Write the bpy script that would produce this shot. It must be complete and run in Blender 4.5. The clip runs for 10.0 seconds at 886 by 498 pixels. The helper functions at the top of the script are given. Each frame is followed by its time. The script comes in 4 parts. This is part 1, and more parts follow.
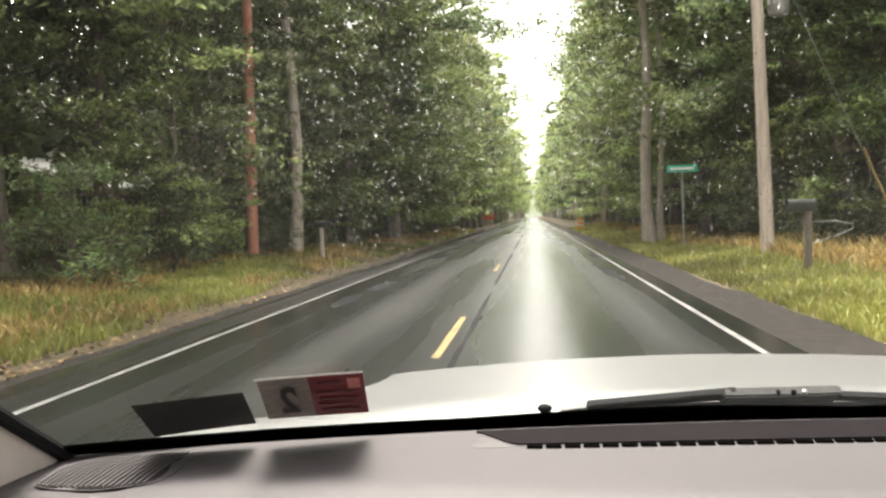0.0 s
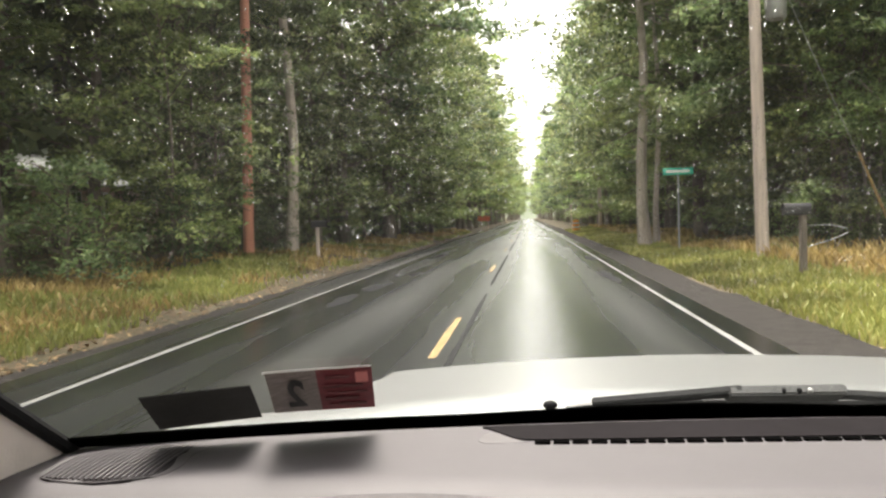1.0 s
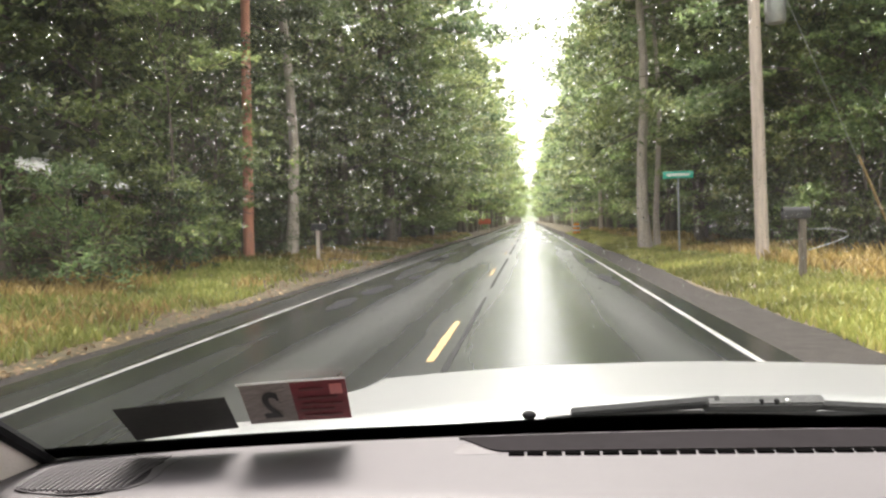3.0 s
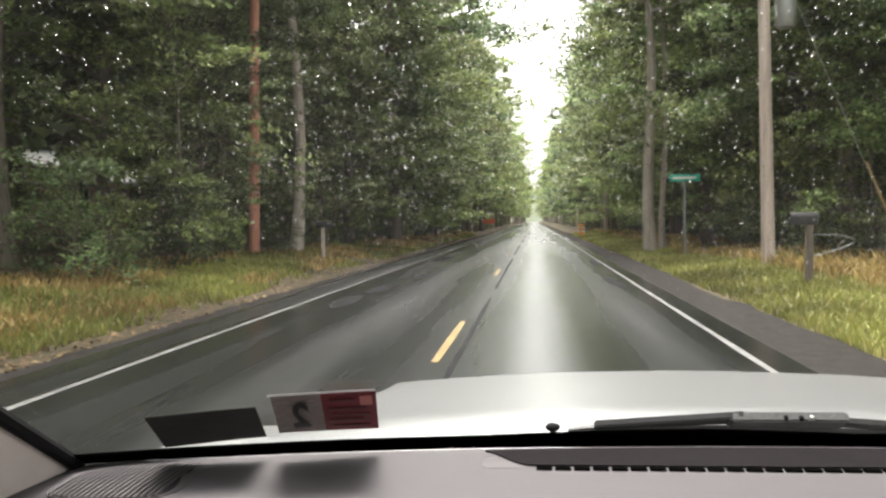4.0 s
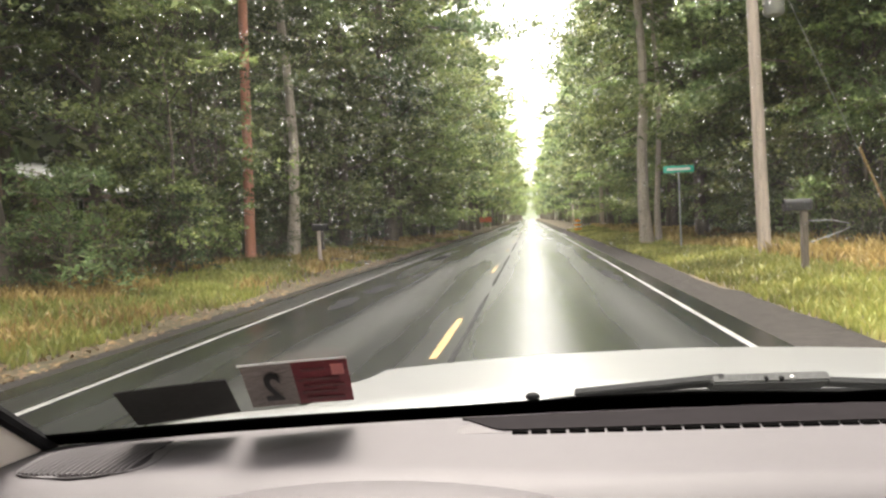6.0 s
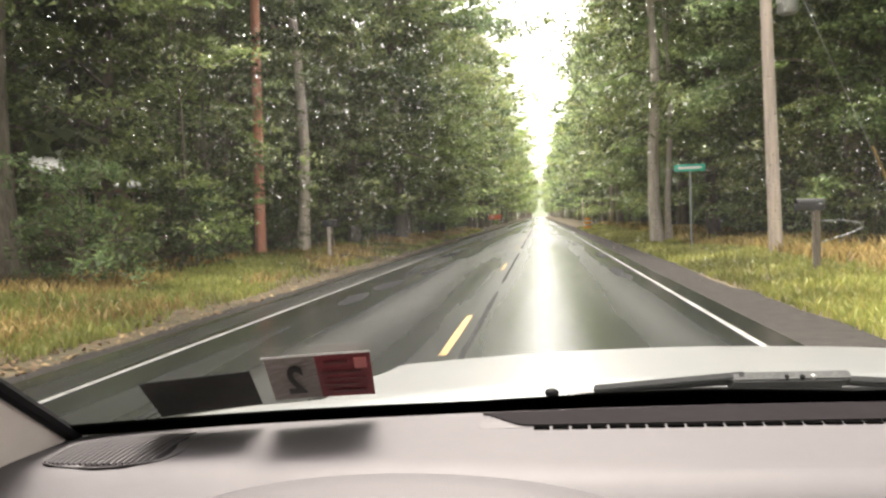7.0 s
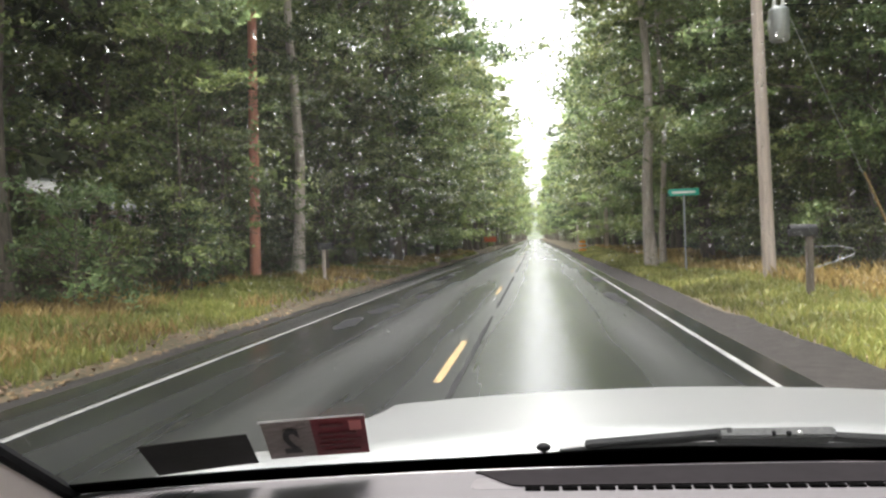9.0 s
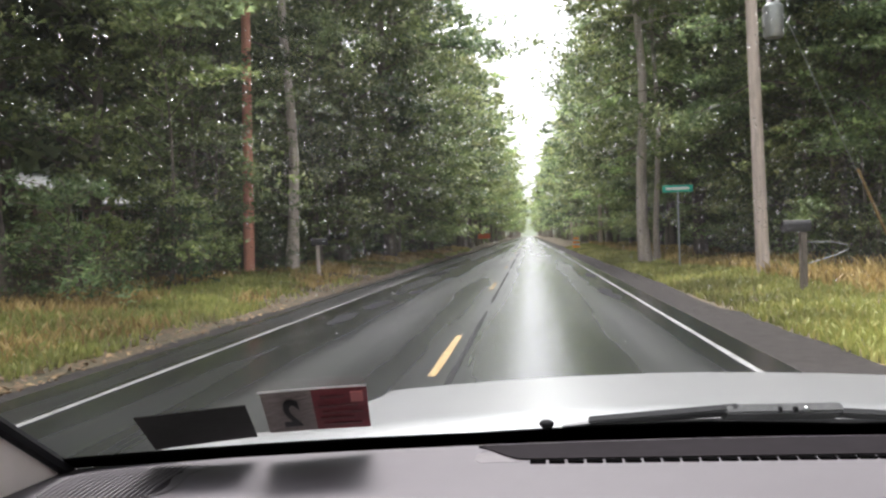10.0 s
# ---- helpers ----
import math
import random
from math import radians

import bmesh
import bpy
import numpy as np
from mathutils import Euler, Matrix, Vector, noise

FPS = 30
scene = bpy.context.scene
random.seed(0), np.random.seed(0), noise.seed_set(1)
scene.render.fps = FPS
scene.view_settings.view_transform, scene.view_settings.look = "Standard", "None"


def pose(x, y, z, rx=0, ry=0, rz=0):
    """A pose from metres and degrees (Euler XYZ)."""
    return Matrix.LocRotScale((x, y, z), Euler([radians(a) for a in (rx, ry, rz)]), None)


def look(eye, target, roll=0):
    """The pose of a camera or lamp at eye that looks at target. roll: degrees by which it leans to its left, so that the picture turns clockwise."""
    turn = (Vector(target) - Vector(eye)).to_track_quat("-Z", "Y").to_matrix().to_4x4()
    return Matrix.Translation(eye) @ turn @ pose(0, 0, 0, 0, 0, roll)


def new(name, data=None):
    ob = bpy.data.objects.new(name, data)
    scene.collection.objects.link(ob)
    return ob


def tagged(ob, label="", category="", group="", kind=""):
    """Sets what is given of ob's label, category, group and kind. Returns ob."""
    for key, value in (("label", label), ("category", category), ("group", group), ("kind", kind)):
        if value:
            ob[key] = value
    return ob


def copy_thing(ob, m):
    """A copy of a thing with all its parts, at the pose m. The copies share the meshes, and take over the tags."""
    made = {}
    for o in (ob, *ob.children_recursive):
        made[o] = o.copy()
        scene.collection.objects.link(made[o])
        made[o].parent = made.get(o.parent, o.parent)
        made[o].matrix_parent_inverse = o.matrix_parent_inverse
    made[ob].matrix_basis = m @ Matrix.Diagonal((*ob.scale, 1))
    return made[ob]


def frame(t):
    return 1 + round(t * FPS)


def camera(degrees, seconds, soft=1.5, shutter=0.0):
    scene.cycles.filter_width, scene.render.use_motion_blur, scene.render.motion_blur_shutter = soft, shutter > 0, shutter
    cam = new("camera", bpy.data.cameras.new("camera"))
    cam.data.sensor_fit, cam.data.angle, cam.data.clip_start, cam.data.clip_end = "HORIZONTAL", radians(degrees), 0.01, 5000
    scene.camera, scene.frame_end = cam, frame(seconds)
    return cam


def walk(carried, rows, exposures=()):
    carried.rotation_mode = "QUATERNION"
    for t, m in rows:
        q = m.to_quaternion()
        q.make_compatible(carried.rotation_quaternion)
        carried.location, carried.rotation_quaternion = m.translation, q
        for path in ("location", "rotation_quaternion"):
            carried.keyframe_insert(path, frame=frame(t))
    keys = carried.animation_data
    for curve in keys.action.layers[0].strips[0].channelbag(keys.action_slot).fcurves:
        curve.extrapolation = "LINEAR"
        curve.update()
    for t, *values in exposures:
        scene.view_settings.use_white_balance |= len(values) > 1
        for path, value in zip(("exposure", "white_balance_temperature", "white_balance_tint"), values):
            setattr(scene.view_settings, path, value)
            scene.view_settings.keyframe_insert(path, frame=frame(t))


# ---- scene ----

# ---- camera and its way: held in the hand over the dashboard ----
cam = camera(59.0, 10.0, soft=2.4)


def held(x, y, z, yaw, pitch, roll):
    return pose(x, y, z, 90 + pitch, 0, yaw) @ pose(0, 0, 0, 0, 0, -roll)


PATH = [
    (0.0, 0.001, -0.001, 1.400, 6.64, -2.21, 2.29),
    (0.5, 0.015, 0.001, 1.390, 6.18, -2.23, 2.40),
    (1.0, -0.015, -0.000, 1.393, 6.29, -2.16, 1.76),
    (1.5, 0.011, 0.012, 1.359, 6.38, -2.83, 2.66),
    (2.0, -0.008, 0.002, 1.388, 6.52, -2.85, 1.82),
    (2.5, 0.026, -0.001, 1.395, 6.25, -1.92, 2.05),
    (4.0, -0.015, -0.006, 1.420, 6.65, -2.03, 0.77),
    (4.5, 0.047, -0.018, 1.413, 5.34, -0.83, 2.10),
    (5.0, 0.005, -0.001, 1.400, 5.46, -0.70, 1.70),
    (5.5, 0.021, 0.004, 1.383, 6.04, -1.59, 2.63),
    (7.0, 0.000, -0.000, 1.378, 7.15, -2.21, 2.20),
    (7.5, 0.008, -0.017, 1.417, 6.57, -2.13, 1.93),
    (8.0, 0.019, -0.021, 1.399, 5.99, -1.45, 2.43),
    (8.5, -0.008, -0.015, 1.402, 7.34, -1.94, 1.61),
    (9.0, 0.006, -0.021, 1.427, 6.73, -0.63, 1.99),
    (9.5, 0.006, -0.018, 1.417, 6.14, -0.05, 1.79),
    (10.0, -0.008, -0.004, 1.395, 6.29, -0.87, 1.91),
]
EXPOSURES = [(0.0, 2.29, 7260, 11), (1.0, 2.22, 7160, 11), (1.5, 2.09, 7210, 11), (2.0, 2.32, 6910, 11), (2.5, 2.64, 6960, 12), (4.0, 2.04, 6880, 12), (4.5, 1.89, 6580, 10),
             (5.0, 2.25, 6680, 11), (5.5, 2.48, 7110, 12), (7.0, 2.52, 7260, 13), (7.5, 2.59, 7110, 12), (8.0, 1.69, 6530, 15), (8.5, 1.79, 6630, 14), (9.0, 2.19, 6630, 12), (9.5, 2.34, 6530, 15), (10.0, 2.04, 6430, 16)]
walk(cam, [(t, held(*p)) for t, *p in PATH], EXPOSURES)

# ---- world and light: a rainy, overcast sky ----
world = bpy.data.worlds.new("overcast_sky")
scene.world = world
world.use_nodes = True
wn, wl = world.node_tree.nodes, world.node_tree.links
sky = wn.new("ShaderNodeTexSky")
sky.sky_type = "NISHITA"
sky.sun_disc = False
sky.sun_elevation, sky.sun_rotation = radians(70), radians(-14)
sky.air_density, sky.dust_density = 1.0, 4.0
grey = wn.new("ShaderNodeHueSaturation")
grey.inputs["Saturation"].default_value = 0.12
wl.new(sky.outputs["Color"], grey.inputs["Color"])
wl.new(grey.outputs["Color"], wn["Background"].inputs["Color"])
wn["Background"].inputs["Strength"].default_value = 0.15
sun_data = bpy.data.lights.new("sun", "SUN")
sun_data.energy, sun_data.angle, sun_data.color = 1.5, radians(25), (1.0, 0.98, 0.95)
sun = new("sun", sun_data)
sun.matrix_world = look((0, 0, 60), (5, -20, 0))

# ---- materials ----


def material(name, color, rough=0.6, metal=0.0, vary=0.25, scale=8.0, bump=0.0, bump_scale=60.0, stretch=(1, 1, 1), tint=None, coat=0.0, fine=6.0, spec=0.5):
    """A surface with its colour broken up at two scales and a fine relief."""
    m = bpy.data.materials.new(name)
    m.use_nodes = True
    n, l = m.node_tree.nodes, m.node_tree.links
    b = n["Principled BSDF"]
    b.inputs["Roughness"].default_value, b.inputs["Metallic"].default_value = rough, metal
    b.inputs["Coat Weight"].default_value = coat
    b.inputs["Specular IOR Level"].default_value = spec
    b.inputs["Coat Roughness"].default_value = 0.34
    at = n.new("ShaderNodeTexCoord")
    mp = n.new("ShaderNodeMapping")
    mp.inputs["Scale"].default_value = stretch
    l.new(at.outputs["Object"], mp.inputs["Vector"])
    big, small = n.new("ShaderNodeTexNoise"), n.new("ShaderNodeTexNoise")
    big.inputs["Scale"].default_value, small.inputs["Scale"].default_value = scale, scale * fine
    big.inputs["Detail"].default_value = small.inputs["Detail"].default_value = 4
    l.new(mp.outputs["Vector"], big.inputs["Vector"])
    l.new(mp.outputs["Vector"], small.inputs["Vector"])
    add = n.new("ShaderNodeMath")
    add.operation = "ADD"
    l.new(big.outputs["Fac"], add.inputs[0])
    l.new(small.outputs["Fac"], add.inputs[1])
    span = n.new("ShaderNodeMapRange")
    span.inputs["From Min"].default_value, span.inputs["From Max"].default_value = 0.65, 1.35
    l.new(add.outputs[0], span.inputs["Value"])
    mix = n.new("ShaderNodeMix")
    mix.data_type = "RGBA"
    low = tint or tuple(c * (1 - vary) for c in color)
    mix.inputs["A"].default_value = (*low, 1)
    mix.inputs["B"].default_value = (*[min(1, c * (1 + vary)) for c in color], 1)
    l.new(span.outputs["Result"], mix.inputs["Factor"])
    l.new(mix.outputs["Result"], b.inputs["Base Color"])
    if bump:
        tex, bp = n.new("ShaderNodeTexNoise"), n.new("ShaderNodeBump")
        tex.inputs["Scale"].default_value, tex.inputs["Detail"].default_value = bump_scale, 3
        bp.inputs["Strength"].default_value, bp.inputs["Distance"].default_value = bump, 0.02
        l.new(mp.outputs["Vector"], tex.inputs["Vector"])
        l.new(tex.outputs["Fac"], bp.inputs["Height"])
        l.new(bp.outputs["Normal"], b.inputs["Normal"])
    return m


def leaf_material(name, dark, light, yellow, through_light=0.55, rough=0.32):
    """Leaves: each its own green, some light let through."""
    m = bpy.data.materials.new(name)
    m.use_nodes = True
    n, l = m.node_tree.nodes, m.node_tree.links
    b = n["Principled BSDF"]
    b.inputs["Roughness"].default_value = rough
    geo, info = n.new("ShaderNodeNewGeometry"), n.new("ShaderNodeObjectInfo")
    ramp = n.new("ShaderNodeValToRGB")
    ramp.color_ramp.elements[0].color, ramp.color_ramp.elements[1].color = (*dark, 1), (*yellow, 1)
    mid = ramp.color_ramp.elements.new(0.7)
    mid.color = (*light, 1)
    l.new(geo.outputs["Random Per Island"], ramp.inputs["Fac"])
    hue = n.new("ShaderNodeHueSaturation")
    for key, lo, hi in (("Hue", 0.485, 0.53), ("Value", 0.8, 1.3)):
        r = n.new("ShaderNodeMapRange")
        r.inputs["To Min"].default_value, r.inputs["To Max"].default_value = lo, hi
        l.new(info.outputs["Random"], r.inputs["Value"])
        l.new(r.outputs["Result"], hue.inputs[key])
    at, clump, span, tone = n.new("ShaderNodeTexCoord"), n.new("ShaderNodeTexNoise"), n.new("ShaderNodeMapRange"), n.new("ShaderNodeHueSaturation")
    clump.inputs["Scale"].default_value, clump.inputs["Detail"].default_value = 0.42, 2
    span.inputs["From Min"].default_value, span.inputs["From Max"].default_value = 0.34, 0.66
    span.inputs["To Min"].default_value, span.inputs["To Max"].default_value = 0.6, 1.65
    l.new(at.outputs["Object"], clump.inputs["Vector"])
    l.new(clump.outputs["Fac"], span.inputs["Value"])
    l.new(span.outputs["Result"], tone.inputs["Value"])
    l.new(ramp.outputs["Color"], tone.inputs["Color"])
    l.new(tone.outputs["Color"], hue.inputs["Color"])
    l.new(hue.outputs["Color"], b.inputs["Base Color"])
    tr, mx = n.new("ShaderNodeBsdfTranslucent"), n.new("ShaderNodeMixShader")
    l.new(hue.outputs["Color"], tr.inputs["Color"])
    mx.inputs["Fac"].default_value = through_light
    l.new(b.outputs["BSDF"], mx.inputs[1])
    l.new(tr.outputs["BSDF"], mx.inputs[2])
    l.new(mx.outputs["Shader"], n["Material Output"].inputs["Surface"])
    return m


def asphalt_material():
    """Wet asphalt: stone grain, wheel tracks worn smooth, a film of water that comes and goes in long ragged patches."""
    m = material("wet_asphalt", (0.011, 0.0117, 0.0125), rough=0.3, spec=0.9, vary=0.35, scale=1.3, stretch=(1, 0.05, 1), fine=14)
    n, l = m.node_tree.nodes, m.node_tree.links
    b = n["Principled BSDF"]
    at = n.new("ShaderNodeTexCoord")

    def field(sx, sy, detail, lo, hi, warp=0.0):
        mp, tex, span = n.new("ShaderNodeMapping"), n.new("ShaderNodeTexNoise"), n.new("ShaderNodeMapRange")
        mp.inputs["Scale"].default_value = (sx, sy, 1)
        tex.inputs["Scale"].default_value, tex.inputs["Detail"].default_value, tex.inputs["Distortion"].default_value = 1.0, detail, warp
        span.interpolation_type = "SMOOTHSTEP"
        span.inputs["From Min"].default_value, span.inputs["From Max"].default_value = 0.2, 0.8
        span.inputs["To Min"].default_value, span.inputs["To Max"].default_value = lo, hi
        l.new(at.outputs["Object"], mp.inputs["Vector"])
        l.new(mp.outputs["Vector"], tex.inputs["Vector"])
        l.new(tex.outputs["Fac"], span.inputs["Value"])
        return span.outputs["Result"]

    def total(p, q):
        add = n.new("ShaderNodeMath")
        add.operation = "ADD"
        l.new(p, add.inputs[0])
        l.new(q, add.inputs[1])
        return add.outputs[0]
    tracks = field(1.1, 0.012, 0.0, 0.14, 0.31)
    patches = field(0.7, 0.07, 1.0, -0.02, 0.07)
    grit = field(5.0, 0.25, 2.0, 0.0, 0.03)
    l.new(total(total(tracks, patches), grit), b.inputs["Roughness"])
    grain, bp = n.new("ShaderNodeTexNoise"), n.new("ShaderNodeBump")
    grain.inputs["Scale"].default_value = 90
    l.new(at.outputs["Object"], grain.inputs["Vector"])
    l.new(grain.outputs["Fac"], bp.inputs["Height"])
    bp.inputs["Strength"].default_value, bp.inputs["Distance"].default_value = 0.12, 0.01
    l.new(bp.outputs["Normal"], b.inputs["Normal"])
    return m


def pane_material():
    m = bpy.data.materials.new("windscreen_glass")
    m.use_nodes = True
    n, l = m.node_tree.nodes, m.node_tree.links
    clear, gloss, mx = n.new("ShaderNodeBsdfTransparent"), n.new("ShaderNodeBsdfGlossy"), n.new("ShaderNodeMixShader")
    clear.inputs["Color"].default_value = (0.95, 0.97, 0.96, 1)
    gloss.inputs["Roughness"].default_value = 0.04
    mx.inputs["Fac"].default_value = 0.03
    l.new(clear.outputs["BSDF"], mx.inputs[1])
    l.new(gloss.outputs["BSDF"], mx.inputs[2])
    # a thin film of dirt and water that scatters a little daylight
    film_dirt, wet = n.new("ShaderNodeBsdfTranslucent"), n.new("ShaderNodeMixShader")
    film_dirt.inputs["Color"].default_value = (0.95, 0.97, 0.95, 1)
    wet.inputs["Fac"].default_value = 0.0012
    l.new(mx.outputs["Shader"], wet.inputs[1])
    l.new(film_dirt.outputs["BSDF"], wet.inputs[2])
    l.new(wet.outputs["Shader"], n["Material Output"].inputs["Surface"])
    return m


def water_material():
    m = bpy.data.materials.new("rain_water")
    m.use_nodes = True
    n, l = m.node_tree.nodes, m.node_tree.links
    g = n.new("ShaderNodeBsdfGlass")
    g.inputs["IOR"].default_value, g.inputs["Roughness"].default_value = 1.33, 0.02
    l.new(g.outputs["BSDF"], n["Material Output"].inputs["Surface"])
    return m


ASPHALT = asphalt_material()
SHOULDER = material("gravel_shoulder", (0.030, 0.027, 0.025), rough=0.9, spec=0.12, vary=0.5, scale=5, bump=0.5, bump_scale=45, fine=9)
EARTH = material("leaf_litter_earth", (0.085, 0.060, 0.034), rough=0.9, vary=0.4, scale=0.7, bump=0.6, bump_scale=12, tint=(0.045, 0.042, 0.02), fine=11)
WHITE_LINE = material("worn_white_paint", (0.175, 0.175, 0.17), rough=0.5, vary=0.6, scale=2)
YELLOW_LINE = material("worn_yellow_paint", (0.27, 0.185, 0.075), rough=0.45, vary=0.45, scale=3)
BARK = material("grey_brown_bark", (0.16, 0.135, 0.11), rough=0.9, vary=0.5, scale=4, bump=0.8, bump_scale=14, stretch=(1, 1, 0.2))
PALE_BARK = material("pale_wet_bark", (0.50, 0.43, 0.37), rough=0.8, vary=0.35, scale=3, bump=0.6, bump_scale=14, stretch=(1, 1, 0.25))
POLE_WOOD = material("weathered_pole_wood", (0.55, 0.46, 0.40), rough=0.8, vary=0.3, scale=4, bump=0.4, bump_scale=20, stretch=(1, 1, 0.08))
RED_POLE = material("red_brown_pole_wood", (0.52, 0.23, 0.16), rough=0.75, vary=0.3, scale=4, bump=0.4, bump_scale=20, stretch=(1, 1, 0.08))
LEAF_OAK = leaf_material("oak_leaves", (0.090, 0.116, 0.055), (0.188, 0.234, 0.105), (0.327, 0.361, 0.165))
LEAF_LIGHT = leaf_material("maple_leaves", (0.125, 0.158, 0.062), (0.229, 0.278, 0.106), (0.391, 0.414, 0.167))
LEAF_DARK = leaf_material("holly_leaves", (0.060, 0.079, 0.042), (0.121, 0.156, 0.077), (0.222, 0.254, 0.124))
GRASS = leaf_material("verge_grass", (0.19, 0.215, 0.058), (0.275, 0.29, 0.085), (0.37, 0.335, 0.12), 0.3, 0.6)
DRY_GRASS = leaf_material("dry_grass", (0.22, 0.15, 0.06), (0.40, 0.29, 0.11), (0.52, 0.38, 0.17), 0.25, 0.7)
LITTER = leaf_material("fallen_leaves", (0.10, 0.055, 0.03), (0.20, 0.12, 0.06), (0.30, 0.20, 0.10), 0.1, 0.6)
PAINT = material("silver_white_car_paint", (0.15, 0.153, 0.156), rough=0.4, metal=0.0, vary=0.03, scale=2, coat=1.0)
DASH = material("grey_dashboard_plastic", (0.057, 0.051, 0.056), rough=0.62, vary=0.06, scale=5, bump=0.05, bump_scale=520)
GRILLE_GREY = material("dark_grille_plastic", (0.024, 0.0215, 0.023), rough=0.8, spec=0.02, vary=0.1, scale=8)
DASH_DARK = material("dark_dashboard_plastic", (0.013, 0.012, 0.0125), rough=0.8, spec=0.0, vary=0.1, scale=8, bump=0.1, bump_scale=420)
TRIM = material("pale_pillar_trim", (0.82, 0.74, 0.70), rough=0.7, vary=0.05, scale=6, bump=0.1, bump_scale=300)
# unseen cabin surfaces, kept pale to bounce light onto the pillar trim
CARPET = material("pale_bounce_carpet", (0.22, 0.20, 0.18), rough=0.95, vary=0.2, scale=20)
LINING = material("pale_bounce_lining", (0.68, 0.63, 0.59), rough=0.95, vary=0.06, scale=6)
BLACK = material("black_rubber", (0.008, 0.008, 0.009), rough=0.6, spec=0.12, vary=0.2, scale=20)
MATT_BLACK = material("matt_black_plastic", (0.0025, 0.0025, 0.0025), rough=0.95, spec=0.0, vary=0.2, scale=20)
WIPER_BLACK = material("matt_black_metal", (0.035, 0.035, 0.036), rough=0.45, spec=0.35, vary=0.25, scale=25)
STEEL = material("dull_steel", (0.45, 0.45, 0.44), rough=0.4, metal=0.8, vary=0.15, scale=10)
GALVANISED = material("galvanised_steel", (0.42, 0.44, 0.44), rough=0.5, metal=0.6, vary=0.15, scale=10)
GREEN_SIGN = material("green_sign_sheet", (0.03, 0.45, 0.32), rough=0.35, vary=0.08, scale=4)
WHITE_SHEET = material("white_sheet", (0.75, 0.75, 0.73), rough=0.4, vary=0.05, scale=4)
ORANGE = material("orange_plastic", (0.9, 0.33, 0.04), rough=0.45, vary=0.12, scale=4)
RED_BOARD = material("faded_red_orange_sheet", (0.70, 0.16, 0.09), rough=0.5, vary=0.15, scale=3)
PANE, WATER = pane_material(), water_material()

# ---- mesh helpers ----


def mesh_from(name, verts, faces, mat, smooth=False):
    me = bpy.data.meshes.new(name)
    me.from_pydata([tuple(v) for v in verts], [], [tuple(f) for f in faces])
    me.materials.append(mat)
    if smooth:
        me.polygons.foreach_set("use_smooth", [True] * len(me.polygons))
    me.update()
    return me


def part(name, bm, mat, parent=None, label="", smooth=True):
    """Links a bmesh, or a mesh, as one mesh object under a thing or a part."""
    if isinstance(bm, bmesh.types.BMesh):
        bmesh.ops.recalc_face_normals(bm, faces=bm.faces)
        me = bpy.data.meshes.new(name)
        bm.to_mesh(me)
        bm.free()
        me.materials.append(mat)
        if smooth:
            me.polygons.foreach_set("use_smooth", [True] * len(me.polygons))
            me.set_sharp_from_angle(angle=radians(40))
    else:
        me = bm
    ob = new(name, me)
    if parent:
        ob.parent = parent
    if label:
        ob["label"] = label
    return ob


def box(bm, lo, hi, bevel=0.0):
    """A box between two corners, its edges rounded."""
    made = bmesh.ops.create_cube(bm, size=1.0)["verts"]
    for v in made:
        v.co = Vector([lo[i] + (v.co[i] + 0.5) * (hi[i] - lo[i]) for i in range(3)])
    if bevel:
        edges = {e for v in made for e in v.link_edges}
        bmesh.ops.bevel(bm, geom=list(edges), offset=bevel, segments=2, profile=0.6, affect="EDGES")
    return bm


def tube(bm, points, radii, sides=8, caps=True):
    """A tube along points, with a radius at each."""
    rings = []
    for i, p in enumerate(points):
        a, b = Vector(points[max(0, i - 1)]), Vector(points[min(len(points) - 1, i + 1)])
        d = (b - a).normalized()
        u = d.orthogonal().normalized() if i == 0 else (rings_u - d * rings_u.dot(d)).normalized()
        rings_u = u
        w = d.cross(u)
        rings.append([bm.verts.new(Vector(p) + (u * math.cos(2 * math.pi * k / sides) + w * math.sin(2 * math.pi * k / sides)) * radii[i]) for k in range(sides)])
    for a, b in zip(rings, rings[1:]):
        for k in range(sides):
            bm.faces.new((a[k], a[(k + 1) % sides], b[(k + 1) % sides], b[k]))
    if caps:
        bm.faces.new(rings[0][::-1])
        bm.faces.new(rings[-1])
    return bm


def sheet(bm, f, us, vs, thick=0.0, down=(0, 0, -1)):
    """A curved sheet f(u, v), with a back at a distance where it has thickness."""
    grid = [[bm.verts.new(f(u, v)) for v in vs] for u in us]
    n, m = len(us), len(vs)
    for i in range(n - 1):
        for j in range(m - 1):
            bm.faces.new((grid[i][j], grid[i + 1][j], grid[i + 1][j + 1], grid[i][j + 1]))
    if thick:
        d = Vector(down) * thick
        back = [[bm.verts.new(v.co + d) for v in row] for row in grid]
        for i in range(n - 1):
            for j in range(m - 1):
                bm.faces.new((back[i][j + 1], back[i + 1][j + 1], back[i + 1][j], back[i][j]))
        rim = [(i, 0) for i in range(n)] + [(n - 1, j) for j in range(1, m)] + [(i, m - 1) for i in range(n - 2, -1, -1)] + [(0, j) for j in range(m - 2, 0, -1)]
        for (i, j), (k, q) in zip(rim, rim[1:] + rim[:1]):
            bm.faces.new((grid[i][j], grid[k][q], back[k][q], back[i][j]))
    return bm


def steps(a, b, n):
    return [a + (b - a) * i / n for i in range(n + 1)]


